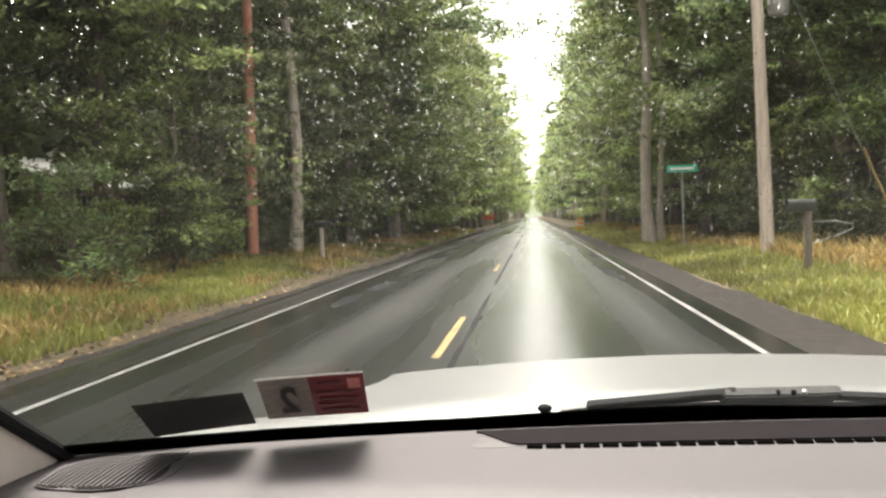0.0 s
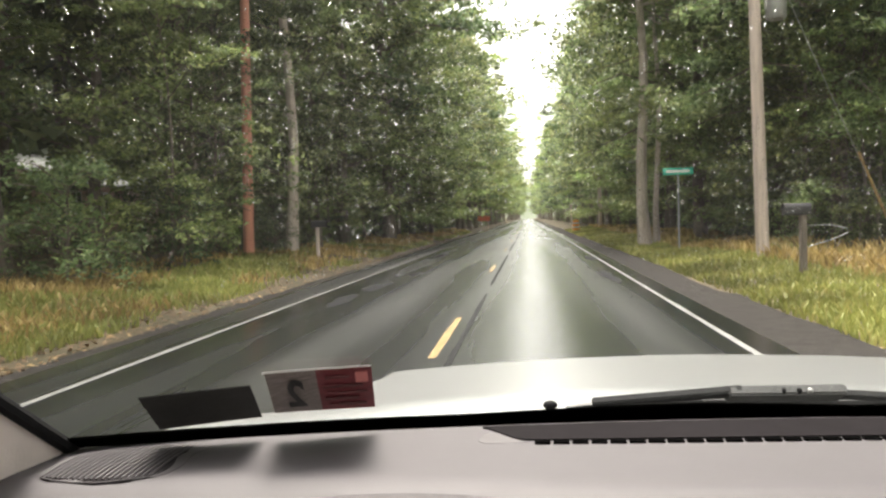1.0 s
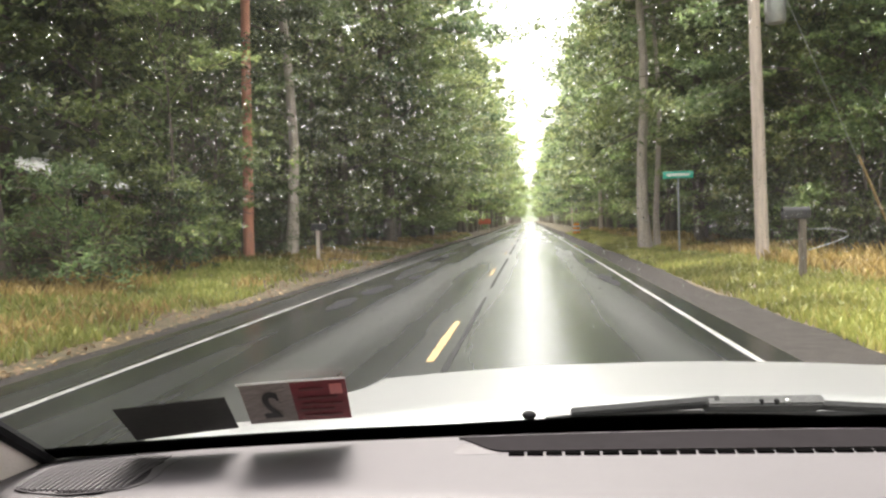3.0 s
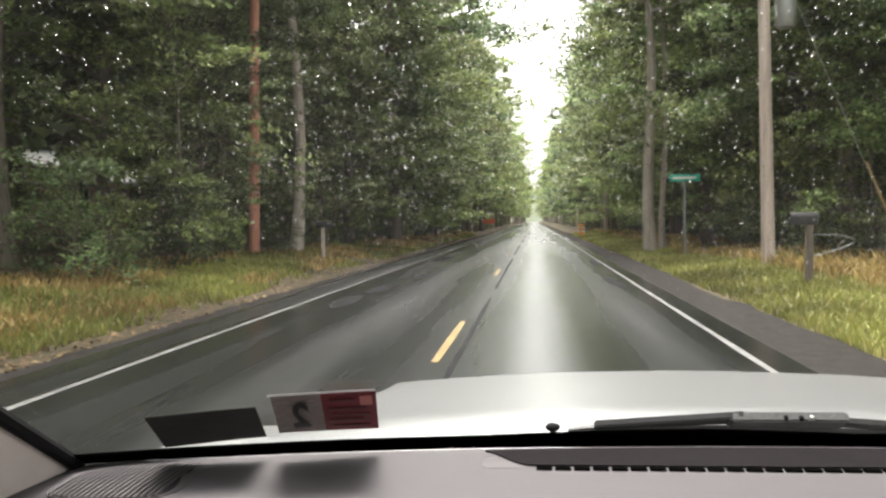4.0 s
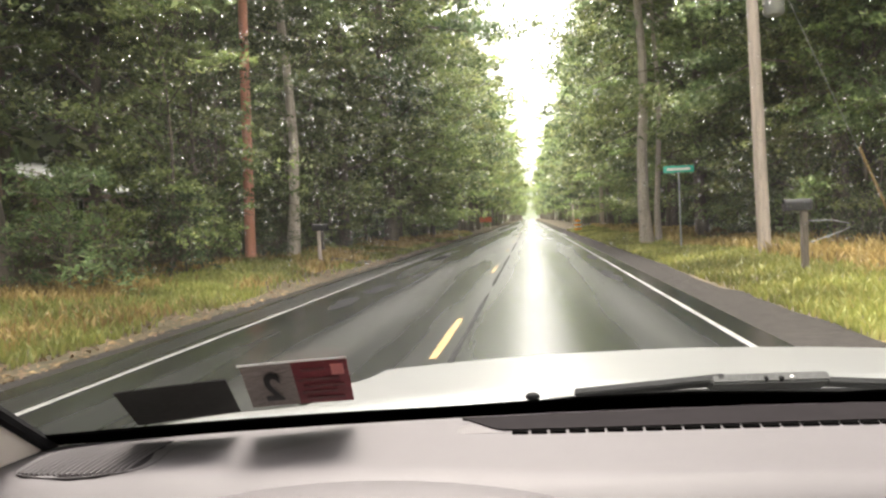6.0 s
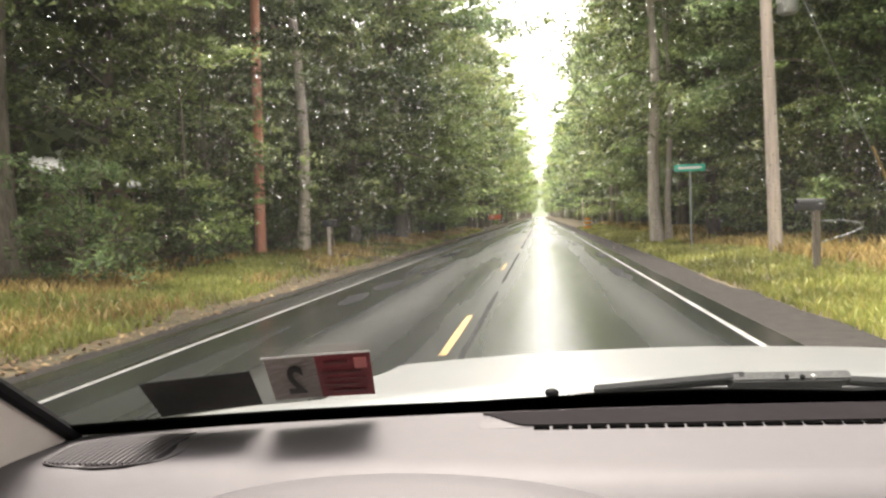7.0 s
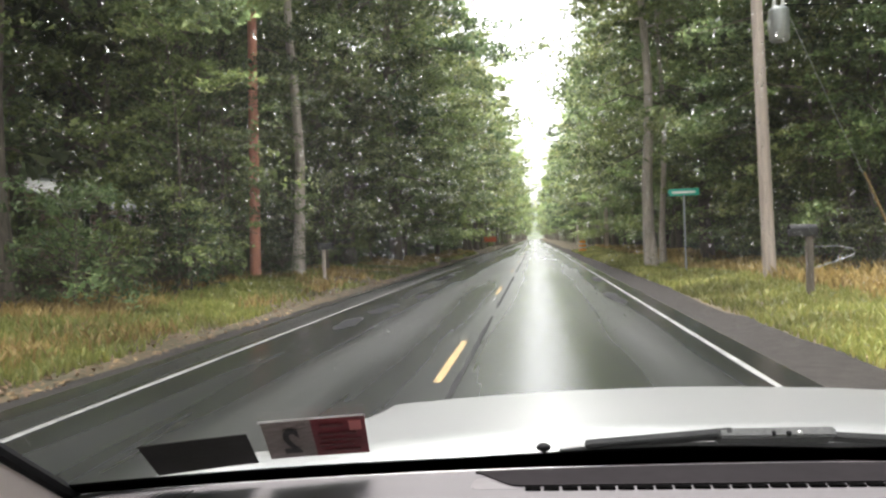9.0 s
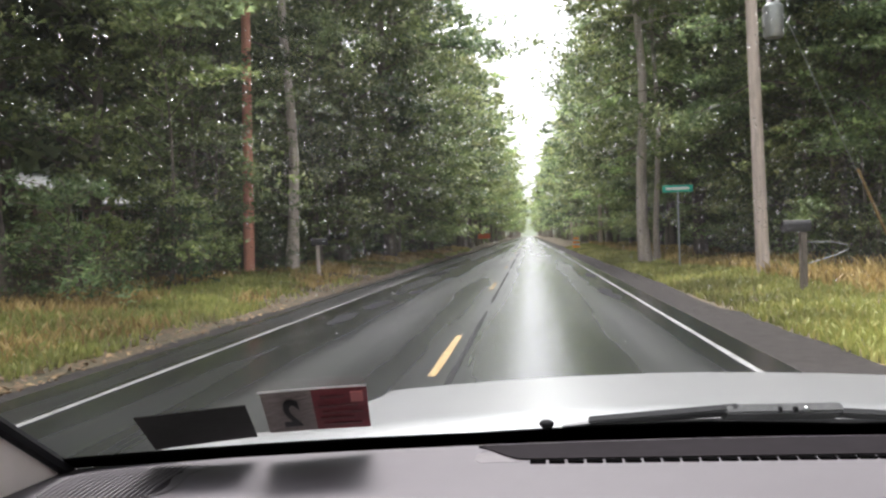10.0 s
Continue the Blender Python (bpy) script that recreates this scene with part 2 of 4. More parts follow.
def leaves(name, centres, sizes, mat, rng, flat=0.5, slim=0.5, normals=None):
    """One mesh of many small pointed leaves."""
    c = np.asarray(centres, float)
    n = len(c)
    nor = rng.normal(0, flat, (n, 3)) + np.array([0, 0, 1.0])
    if normals is not None:
        nor = nor + normals
    nor /= np.linalg.norm(nor, axis=1)[:, None]
    a = np.cross(nor, rng.normal(size=(n, 3)))
    a /= np.linalg.norm(a, axis=1)[:, None]
    b = np.cross(nor, a)
    s = np.asarray(sizes, float)[:, None]
    w = s * slim
    v = np.stack([c - a * s * 0.7 - b * w, c - a * s * 0.7 + b * w, c + a * s * 1.3], 1).reshape(-1, 3)
    me = bpy.data.meshes.new(name)
    me.vertices.add(3 * n)
    me.vertices.foreach_set("co", v.astype(np.float32).ravel())
    me.loops.add(3 * n)
    me.loops.foreach_set("vertex_index", np.arange(3 * n, dtype=np.int32))
    me.polygons.add(n)
    me.polygons.foreach_set("loop_start", np.arange(0, 3 * n, 3, dtype=np.int32))
    me.materials.append(mat)
    me.update(calc_edges=True)
    return me


# ---- ground, road and markings ----
LEFT_LINE, CENTRE_LINE, RIGHT_LINE = -4.05, -1.0, 2.12


def land(x, y):
    """Height of the ground: a bank on the left, a low verge on the right, rolling woods behind."""
    n = noise.noise(Vector((x * 0.11, y * 0.11, 3.0))) * 0.25 + noise.noise(Vector((x * 0.5, y * 0.5, 7.0))) * 0.06
    if x < -5.1:
        d = -5.1 - x
        z = 0.62 * (1 - math.exp(-d / 2.6)) + 0.045 * max(0, d - 4)
    elif x > 3.5:
        d = x - 3.5
        z = 0.30 * (1 - math.exp(-d / 3.5)) + 0.03 * max(0, d - 5)
    else:
        return -0.03
    return -0.02 + min(z, 9.0) + n * min(1, d / 2.0)


xs = [-900, -500, -300, -180, -120, -80, -60, -45, -35, -28] + steps(-24, -5.2, 46) + [-5.0, -4.0, -1.0, 2.0, 3.4] + steps(3.6, 20, 40) + [24, 28, 35, 45, 60, 80, 120, 180, 300, 500, 900]
ys = [-900, -400, -200, -100, -60, -40, -25, -12] + steps(-4, 60, 130) + steps(62, 200, 50) + [230, 260, 300, 350, 420, 500, 650, 900]
bm = bmesh.new()
sheet(bm, lambda u, v: Vector((u, v, land(u, v))), xs, ys)
ground = tagged(part("ground", bm, EARTH), "brown leaf-littered earth and grass beside the road", "ground", kind="structure")

bm = bmesh.new()
sheet(bm, lambda u, v: Vector((u, v, 0.03 - 0.02 * abs(u + 1.0) / 3 * 0.6)), [-4.85, -4.0, -2.5, -1.0, 0.5, 2.0, 2.5], [-300] + steps(-20, 100, 24) + steps(120, 900, 20), thick=0.12)
road = tagged(part("road", bm, ASPHALT), "wet dark asphalt country road shining under rain", "road", kind="structure")


def shoulder(name, x0, x1, seed, label):
    rng = random.Random(seed)
    bm = bmesh.new()
    wob = [rng.uniform(-0.14, 0.14) for _ in range(400)]
    rows_y = steps(-30, 90, 150) + steps(95, 400, 40)

    def f(u, v):
        i = int((v + 30) / 0.8) % 400
        x = x0 + (x1 + wob[i] + 0.12 * math.sin(v * 0.31) - x0) * u
        return Vector((x, v, 0.012 - 0.012 * u + 0.012 * noise.noise(Vector((x * 3, v * 3, 1)))))
    sheet(bm, f, steps(0, 1, 6), rows_y, thick=0.06)
    return tagged(part(name, bm, SHOULDER), label, "road shoulder", kind="structure")


shoulder("shoulder_left", -4.8, -5.25, 3, "narrow dark grey gravel edge along the asphalt")
shoulder("shoulder_right", 2.45, 3.45, 4, "grey-brown wet gravel shoulder along the road")


def stripe(name, x, y0, y1, w, mat, label):
    n = max(2, int((y1 - y0) / 1.5))
    bm = bmesh.new()
    sheet(bm, lambda u, v: Vector((x + u + 0.006 * math.sin(v * 2.1 + u * 40), v, 0.036 - 0.02 * abs(x + u + 1.0) / 3 * 0.6)), (-w / 2, w / 2), steps(y0, y1, n), thick=0.003)
    return tagged(part(name, bm, mat), label, "road marking", kind="structure")


stripe("edge_line_left", LEFT_LINE, -20, 380, 0.08, WHITE_LINE, "thin white edge line on wet asphalt")
stripe("edge_line_right", RIGHT_LINE, -20, 380, 0.075, WHITE_LINE, "thin worn white edge line on wet asphalt")
for k in range(-1, 26):
    stripe("centre_dash", CENTRE_LINE, 7.6 + 12 * k, 10.7 + 12 * k, 0.09, YELLOW_LINE, "short yellow centre dash on wet asphalt")

# tar-filled joint between the lanes, in long stretches, and short dark repairs beside the edge line
TAR = material("black_tar", (0.014, 0.014, 0.015), rough=0.6, spec=0.07, vary=0.3, scale=8)
seam_rng = random.Random(9)


def tar_strip(x, y0, y1, w, ragged, label):
    """A flat ragged strip of tar, tapering at its ends."""
    seed = seam_rng.uniform(0, 90)

    def f(u, v):
        end = min(1, (v - y0) / 0.6, (y1 - v) / 0.6)
        half = w * (0.25 + 0.75 * max(0, end)) * (1 + ragged * noise.noise(Vector((u * 40, v * 1.3, seed))))
        q = x + u * half + 0.4 * w * noise.noise(Vector((v * 0.25, 4.0, seed)))
        return Vector((q, v, 0.0335 - 0.02 * abs(q + 1.0) / 3 * 0.6))
    return tagged(part("tar_seam", sheet(bmesh.new(), f, (-1, -0.5, 0, 0.5, 1), steps(y0, y1, max(8, int((y1 - y0) * 3))), thick=0.003), TAR), label, "tar seam", kind="structure")


y = 5.0
while y < 75:
    end = y + seam_rng.uniform(5, 14)
    tar_strip(-0.80, y, end, 0.030, 0.5, "dark tar joint along the road's middle")
    y = end + seam_rng.uniform(1.0, 5)
for x, y0, y1, w in ((-3.3, 12.5, 14.6, 0.17), (-3.15, 15.2, 17.4, 0.22), (-2.9, 19.0, 20.6, 0.15), (1.75, 16.0, 19.5, 0.12), (1.9, 24.0, 27.0, 0.14), (-3.4, 27.0, 31.0, 0.2)):
    tar_strip(x, y0, y1, w, 0.9, "ragged dark tar repair on wet asphalt")

# ---- trees ----


def grow(kind, seed, height, spread, first, boughs, leaf_count, leaf_size, leaf_mat, bark, trunk_r, droop=0.1, pads=True):
    """A tree: tapered trunk with limbs, and a crown of leaves set in loose flat sprays along the limbs."""
    rng = np.random.default_rng(seed)
    root = new(kind)
    bm = bmesh.new()
    lean = rng.normal(0, 0.25, 2)
    pts = [Vector((lean[0] * (h / height) ** 2 + 0.12 * math.sin(h * 0.6 + seed), lean[1] * (h / height) ** 2 + 0.1 * math.cos(h * 0.5 + seed), h)) for h in steps(-0.4, height * 0.96, 11)]
    radii = [trunk_r * (1.35 if i == 0 else 1.0) * (1 - 0.88 * i / 11) for i in range(12)]
    tube(bm, pts, radii, 9)
    cs, ss = [], []
    per = leaf_count // boughs
    for b in range(boughs):
        f = first + (0.97 - first) * ((b + rng.uniform(0, 1)) / boughs)
        h = f * height
        base = pts[0].lerp(pts[-1], (h + 0.4) / (height * 0.96 + 0.4))
        az = b * 2.4 + rng.normal(0, 0.5)
        top = (f - first) / (1 - first)
        reach = spread * (0.55 + 0.6 * math.sin(math.pi * min(1, 0.22 + 0.78 * top))) * rng.uniform(0.7, 1.15) * (1 if top < 0.85 else 0.6)
        rise = reach * (0.12 + 0.55 * top - droop * (1 - top) * 3 * rng.uniform(0.3, 1))
        tip = base + Vector((math.cos(az) * reach, math.sin(az) * reach, rise))
        bend = base.lerp(tip, 0.5) + Vector((0, 0, 0.16 * reach))
        limb_r = max(0.02, trunk_r * 0.34 * (1 - 0.75 * top))
        tube(bm, [base, bend, tip], [limb_r, limb_r * 0.6, 0.012], 4, caps=False)
        # sprays along the outer part of the limb
        sprays = rng.integers(4, 8)
        for s in range(sprays):
            q = rng.uniform(0.3, 1.08)
            c = np.array((base.lerp(bend, q * 2) if q < 0.5 else bend.lerp(tip, (q - 0.5) * 2)))
            c = c + rng.normal(0, 0.15 * reach, 3) * (1, 1, 0.5)
            m = max(3, per // sprays)
            rad = reach * rng.uniform(0.18, 0.33)
            p = rng.normal(0, 1, (m, 3))
            p = p / np.linalg.norm(p, axis=1)[:, None] * rng.uniform(0.05, 1.0, (m, 1)) ** 0.75
            p[:, :2] *= rad
            p[:, 2] *= rad * (0.30 if pads else 0.8)
            p[:, 2] -= 0.10 * (p[:, 0] ** 2 + p[:, 1] ** 2) / max(rad, 0.1)
            cs.append(c + p)
            ss.append(rng.uniform(0.6, 1.25, m) * leaf_size)
    part("trunk", bm, bark, root)
    part("crown", leaves("crown", np.concatenate(cs), np.concatenate(ss), leaf_mat, rng, 0.72), leaf_mat, root)
    return root


class Planter:
    """Places a tree and its copies, the first where it was built."""

    def __init__(self, proto, label, category, group):
        self.proto, self.used = proto, False
        tagged(proto, label, category, group)

    def put(self, x, y, turn, scale, stretch=1.0):
        m = pose(x, y, land(x, y) - 0.05, 0, 0, turn) @ Matrix.Diagonal((scale, scale, scale * stretch, 1))
        if not self.used:
            self.used = True
            self.proto.matrix_basis = m
            return self.proto
        return copy_thing(self.proto, m)


# the nearest row, in fine leaf
near = [
    Planter(grow("oak_tree", 11, 22, 4.6, 0.16, 34, 36000, 0.105, LEAF_OAK, BARK, 0.26), "tall green oak with grey-brown bark at the wood's edge", "tree", "woodland trees"),
    Planter(grow("oak_tree", 12, 24, 4.9, 0.20, 34, 36000, 0.110, LEAF_OAK, BARK, 0.30), "tall full-crowned green oak in the roadside wood", "tree", "woodland trees"),
    Planter(grow("maple_tree", 13, 19, 4.2, 0.10, 34, 36000, 0.100, LEAF_LIGHT, BARK, 0.20), "yellow-green maple with layered boughs near the road", "tree", "woodland trees"),
    Planter(grow("oak_tree", 14, 25, 4.3, 0.26, 32, 34000, 0.110, LEAF_DARK, BARK, 0.28), "dark green oak with a bare lower trunk", "tree", "woodland trees"),
    Planter(grow("maple_tree", 15, 16, 3.8, 0.06, 34, 34000, 0.095, LEAF_OAK, BARK, 0.15), "young leafy tree with boughs down to the ground", "tree", "woodland trees"),
]
# the row some way on
middle = [
    Planter(grow("oak_tree", 16, 24, 4.8, 0.14, 34, 18000, 0.155, LEAF_OAK, BARK, 0.27), "tall green oak beside the road some way on", "tree", "woodland trees"),
    Planter(grow("oak_tree", 17, 26, 4.7, 0.18, 34, 18000, 0.155, LEAF_DARK, BARK, 0.29), "tall dark green oak beside the road some way on", "tree", "woodland trees"),
    Planter(grow("maple_tree", 18, 22, 4.6, 0.10, 34, 18000, 0.150, LEAF_LIGHT, BARK, 0.22), "tall yellow-green maple beside the road some way on", "tree", "woodland trees"),
]
# trees deeper in the wood, seen between the front ones
inner = [
    Planter(grow("oak_tree", 24, 23, 5.0, 0.10, 24, 4200, 0.30, LEAF_OAK, BARK, 0.26), "green oak standing deeper in the wood", "tree", "inner woodland trees"),
    Planter(grow("oak_tree", 25, 24, 4.8, 0.12, 24, 4200, 0.30, LEAF_DARK, BARK, 0.28), "dark green oak standing deeper in the wood", "tree", "inner woodland trees"),
]
far = [
    Planter(grow("oak_tree", 21, 24, 4.8, 0.14, 26, 4000, 0.26, LEAF_OAK, BARK, 0.26), "distant green oak along the road", "tree", "distant trees"),
    Planter(grow("oak_tree", 22, 23, 4.6, 0.12, 26, 4000, 0.25, LEAF_LIGHT, BARK, 0.22), "distant light green tree along the road", "tree", "distant trees"),
    Planter(grow("oak_tree", 23, 26, 4.7, 0.15, 26, 4000, 0.26, LEAF_DARK, BARK, 0.28), "distant dark green oak along the road", "tree", "distant trees"),
]
shrubs = [
    Planter(grow("bush", 31, 2.6, 1.3, 0.05, 20, 2400, 0.075, LEAF_OAK, BARK, 0.04, pads=False), "green leafy bush at the foot of the trees", "bush", "roadside bushes"),
    Planter(grow("bush", 32, 2.0, 1.3, 0.05, 18, 2200, 0.07, LEAF_LIGHT, BARK, 0.03, pads=False), "yellow-green leafy bush in the verge", "bush", "roadside bushes"),
    Planter(grow("bush", 33, 3.2, 1.5, 0.05, 22, 2400, 0.08, LEAF_DARK, BARK, 0.05, pads=False), "dark green bush under the trees", "bush", "roadside bushes"),
]
saplings = [
    Planter(grow("sapling", 36, 8.0, 2.6, 0.12, 26, 6500, 0.09, LEAF_LIGHT, BARK, 0.07), "slim young tree with light green layered boughs", "tree", "young trees"),
    Planter(grow("sapling", 37, 9.5, 2.7, 0.15, 26, 6500, 0.095, LEAF_OAK, BARK, 0.08), "slim young green tree at the wood's edge", "tree", "young trees"),
]
rng = random.Random(5)


def plant(kinds, weights, x0, y0, y1, step, side, wob=1.2, smin=0.85, smax=1.12):
    y = y0
    while y < y1:
        if x0 > 17 and side < 0 and 32 < y < 48:
            y += step
            continue
        fresh = [q for q, w in zip(kinds, weights) if w and not q.used]
        k = fresh[0] if fresh else rng.choices(kinds, weights)[0]
        k.put(side * (x0 + rng.uniform(-wob, wob)), y + rng.uniform(-0.3, 0.3) * step, rng.uniform(0, 360), rng.uniform(smin, smax), rng.uniform(0.93, 1.08))
        y += step


# left wood
plant(near, [3, 2, 4, 1, 4], 10.6, 13, 34, 4.0, -1)
plant(middle, [3, 1, 5], 7.9, 36, 72, 4.2, -1, 0.7)
plant(inner, [3, 3], 15.2, 15, 72, 4.6, -1)
plant(inner, [3, 3], 20.0, 18, 70, 6.0, -1)
# right wood
plant(near, [3, 2, 6, 0, 4], 10.2, 21, 34, 4.0, 1)
plant(middle, [3, 1, 4], 8.3, 36, 72, 4.2, 1, 0.7)
plant(inner, [3, 3], 14.2, 22, 72, 4.8, 1)
plant(inner, [3, 3], 19.0, 28, 70, 6.0, 1)
for side, x0 in ((-1, 7.3), (1, 7.8)):
    plant(far, [2, 5, 1] if side < 0 else [3, 3, 2], x0 - 0.3, 74, 200, 5.5, side, 0.8)
    plant(far, [3, 2, 3], x0 + 5, 76, 200, 7.5, side)
    plant(far, [3, 2, 3], x0 - 0.5, 205, 420, 9, side, 0.8, smin=0.95, smax=1.2)
    plant(far, [3, 2, 3], x0 - 0.5, 430, 640, 16, side, 0.8, smin=1.0, smax=1.2)
    # unseen trees behind the camera, added to close off light and reflections
    plant(far, [3, 2, 3], x0 + 3, -45, 0, 6.5, side)
    plant(saplings, [4, 2], x0 + 1.3, 17 if side < 0 else 23, 74, 3.2, side, 0.8, 0.8, 1.3)
    plant(shrubs, [4, 3, 4], x0 + 1.2, 13 if side < 0 else 18, 96, 2.6, side, 0.7, 0.6, 1.15)
    plant(shrubs, [4, 2, 4], x0 + 0.2, 98, 210, 9.0, side, 0.5, 0.9, 1.3)
    plant(shrubs, [4, 1, 5], x0 + 6, 16 if side < 0 else 20, 70, 3.4, side, 1.5, 0.7, 1.2)
# leafy trees standing forward at the right-hand edge of the wood
near[2].put(10.0, 26.5, 40, 0.95)
saplings[0].put(9.3, 23.0, 120, 1.1)
saplings[0].put(8.9, 28.5, 200, 0.9)
shrubs[1].put(8.6, 24.5, 75, 1.2)
shrubs[0].put(8.5, 27.5, 10, 1.2)
# far off the road bends away, and a glowing sheet painted as misty woods closes the view
GLOWING_MIST = bpy.data.materials.new("glowing_mist_woods")
GLOWING_MIST.use_nodes = True
mn, ml = GLOWING_MIST.node_tree.nodes, GLOWING_MIST.node_tree.links
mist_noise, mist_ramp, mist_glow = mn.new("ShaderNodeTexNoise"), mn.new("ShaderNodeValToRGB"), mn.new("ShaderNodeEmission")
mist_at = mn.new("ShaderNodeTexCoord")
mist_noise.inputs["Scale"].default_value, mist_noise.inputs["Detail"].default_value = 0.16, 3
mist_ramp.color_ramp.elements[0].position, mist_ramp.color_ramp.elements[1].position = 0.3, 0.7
# the haze's brightness is put into these emission colours
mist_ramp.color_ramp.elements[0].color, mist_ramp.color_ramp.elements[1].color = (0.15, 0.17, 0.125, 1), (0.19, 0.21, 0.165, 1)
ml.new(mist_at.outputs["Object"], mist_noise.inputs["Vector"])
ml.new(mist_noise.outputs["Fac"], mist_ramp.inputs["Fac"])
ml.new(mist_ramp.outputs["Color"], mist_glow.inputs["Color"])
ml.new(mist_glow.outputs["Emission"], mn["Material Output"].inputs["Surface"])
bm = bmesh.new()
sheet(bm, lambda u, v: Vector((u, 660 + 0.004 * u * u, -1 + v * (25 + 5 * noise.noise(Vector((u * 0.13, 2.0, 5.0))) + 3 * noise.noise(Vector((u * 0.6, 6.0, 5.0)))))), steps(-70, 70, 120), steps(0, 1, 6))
tagged(part("backdrop", bm, GLOWING_MIST), "glowing sheet painted as pale green woods in rain mist", "backdrop", kind="structure")


def woods_behind(name, side, x0, seed):
    r = np.random.default_rng(seed)
    n = 46000
    c = np.stack([side * (x0 + r.uniform(0, 9, n)), np.where(r.uniform(0, 1, n) < 0.7, r.uniform(5, 130, n), r.uniform(-60, 430, n)), 21 * r.uniform(0, 1, n) ** 1.4], 1)
    lift = np.array([land(min(max(p[0], -60), 60), p[1]) for p in c])
    c[:, 2] += lift
    me = leaves(name, c, r.uniform(0.6, 1.2, n), LEAF_DARK, r, 0.9, 0.6)
    return tagged(part(name, me, LEAF_DARK), "deep dark green woodland behind the roadside trees", "woodland", kind="stuff")


woods_behind("deep_woods", -1, 25, 61)
woods_behind("deep_woods", 1, 23, 62)

# ---- the car ----
CX = 0.40
SLOPE = math.tan(radians(32))


def base_y(x):
    return 1.062 - 0.206 * ((x - CX) / 0.96) ** 2


def on_glass(x, y, off=0.0):
    """A point of the windscreen, off metres above it."""
    return Vector((x, y, 1.14 + (base_y(x) - y) * SLOPE + off))


def mirrored(x):
    return x if x < CX else 2 * CX - x


def band_low(x):
    x = mirrored(x)
    return 1.066 + 0.243 * x - 0.276 * x * x


def band_high(x):
    x = mirrored(x)
    return 1.023 + 0.248 * x - 0.208 * x * x - 0.026 * min(1, max(0, (x + 0.1) / 0.3))


car = tagged(new("car"), "silver-white car with grey plastic dashboard on the wet road", "car")

# bonnet: a gently crowned sheet that falls away at the nose and the wings


def bonnet_z(x, y):
    d = abs(x - CX)
    z = 1.092 - 0.052 * max(0, y - 1.25) - 0.038 * max(0, y - 1.25) ** 2 - 0.9 * max(0, 1.43 - y) ** 1.5
    side = max(0, min(1, (d - 0.6) / 0.3))
    z += 0.9 * max(0, 1.43 - y) ** 1.5 * 0.75 * side + 0.05 * side * max(0, min(1, (1.45 - y) / 0.2))
    z -= 0.03 * (d / 0.8) ** 2 + 7.0 * max(0, d - 0.88 + 0.13 * (y - 1.1) - 0.20 * max(0, min(1, (1.42 - y) / 0.12))) ** 1.6
    z -= 1.1 * max(0, y - 2.08 + 0.13 * (d / 0.8) ** 2) ** 1.5
    return z


bm = bmesh.new()
sheet(bm, lambda u, v: Vector((CX + u, v + (base_y(CX + u) - 1.062) * max(0, (1.7 - v)), bonnet_z(CX + u, v))), steps(-0.99, 0.99, 44), steps(1.10, 2.36, 46), thick=0.02)
bonnet = part("bonnet", bm, PAINT, car, "wet silver-white bonnet reflecting the sky")
bm = bmesh.new()
sheet(bm, lambda u, v: Vector((CX + u, 2.30 + 0.10 * math.sin(math.pi * min(1, 0.15 + v)) - 0.16 * (u / 0.95) ** 4, 0.90 - 0.58 * v - 0.10 * (u / 0.95) ** 2 * (1 - v))), steps(-0.97, 0.97, 30), steps(0, 1, 12), thick=0.03, down=(0, -1, 0))
part("bumper", bm, PAINT, car)
def wing_point(s):
    def f(u, v):
        y = 0.88 + 1.46 * u
        top = 0.90 - 0.05 * u
        z = top + (0.40 - top) * v
        arch = math.sqrt(max(0.0, 0.42 ** 2 - (y - 1.55) ** 2)) + 0.36
        z = max(z, min(arch, top - 0.02)) if abs(y - 1.55) < 0.42 else z
        return Vector((CX + s * (1.02 + 0.05 * math.sin(math.pi * min(1, v * 1.2)) - 0.10 * max(0, u - 0.8) / 0.2), y, z))
    return f


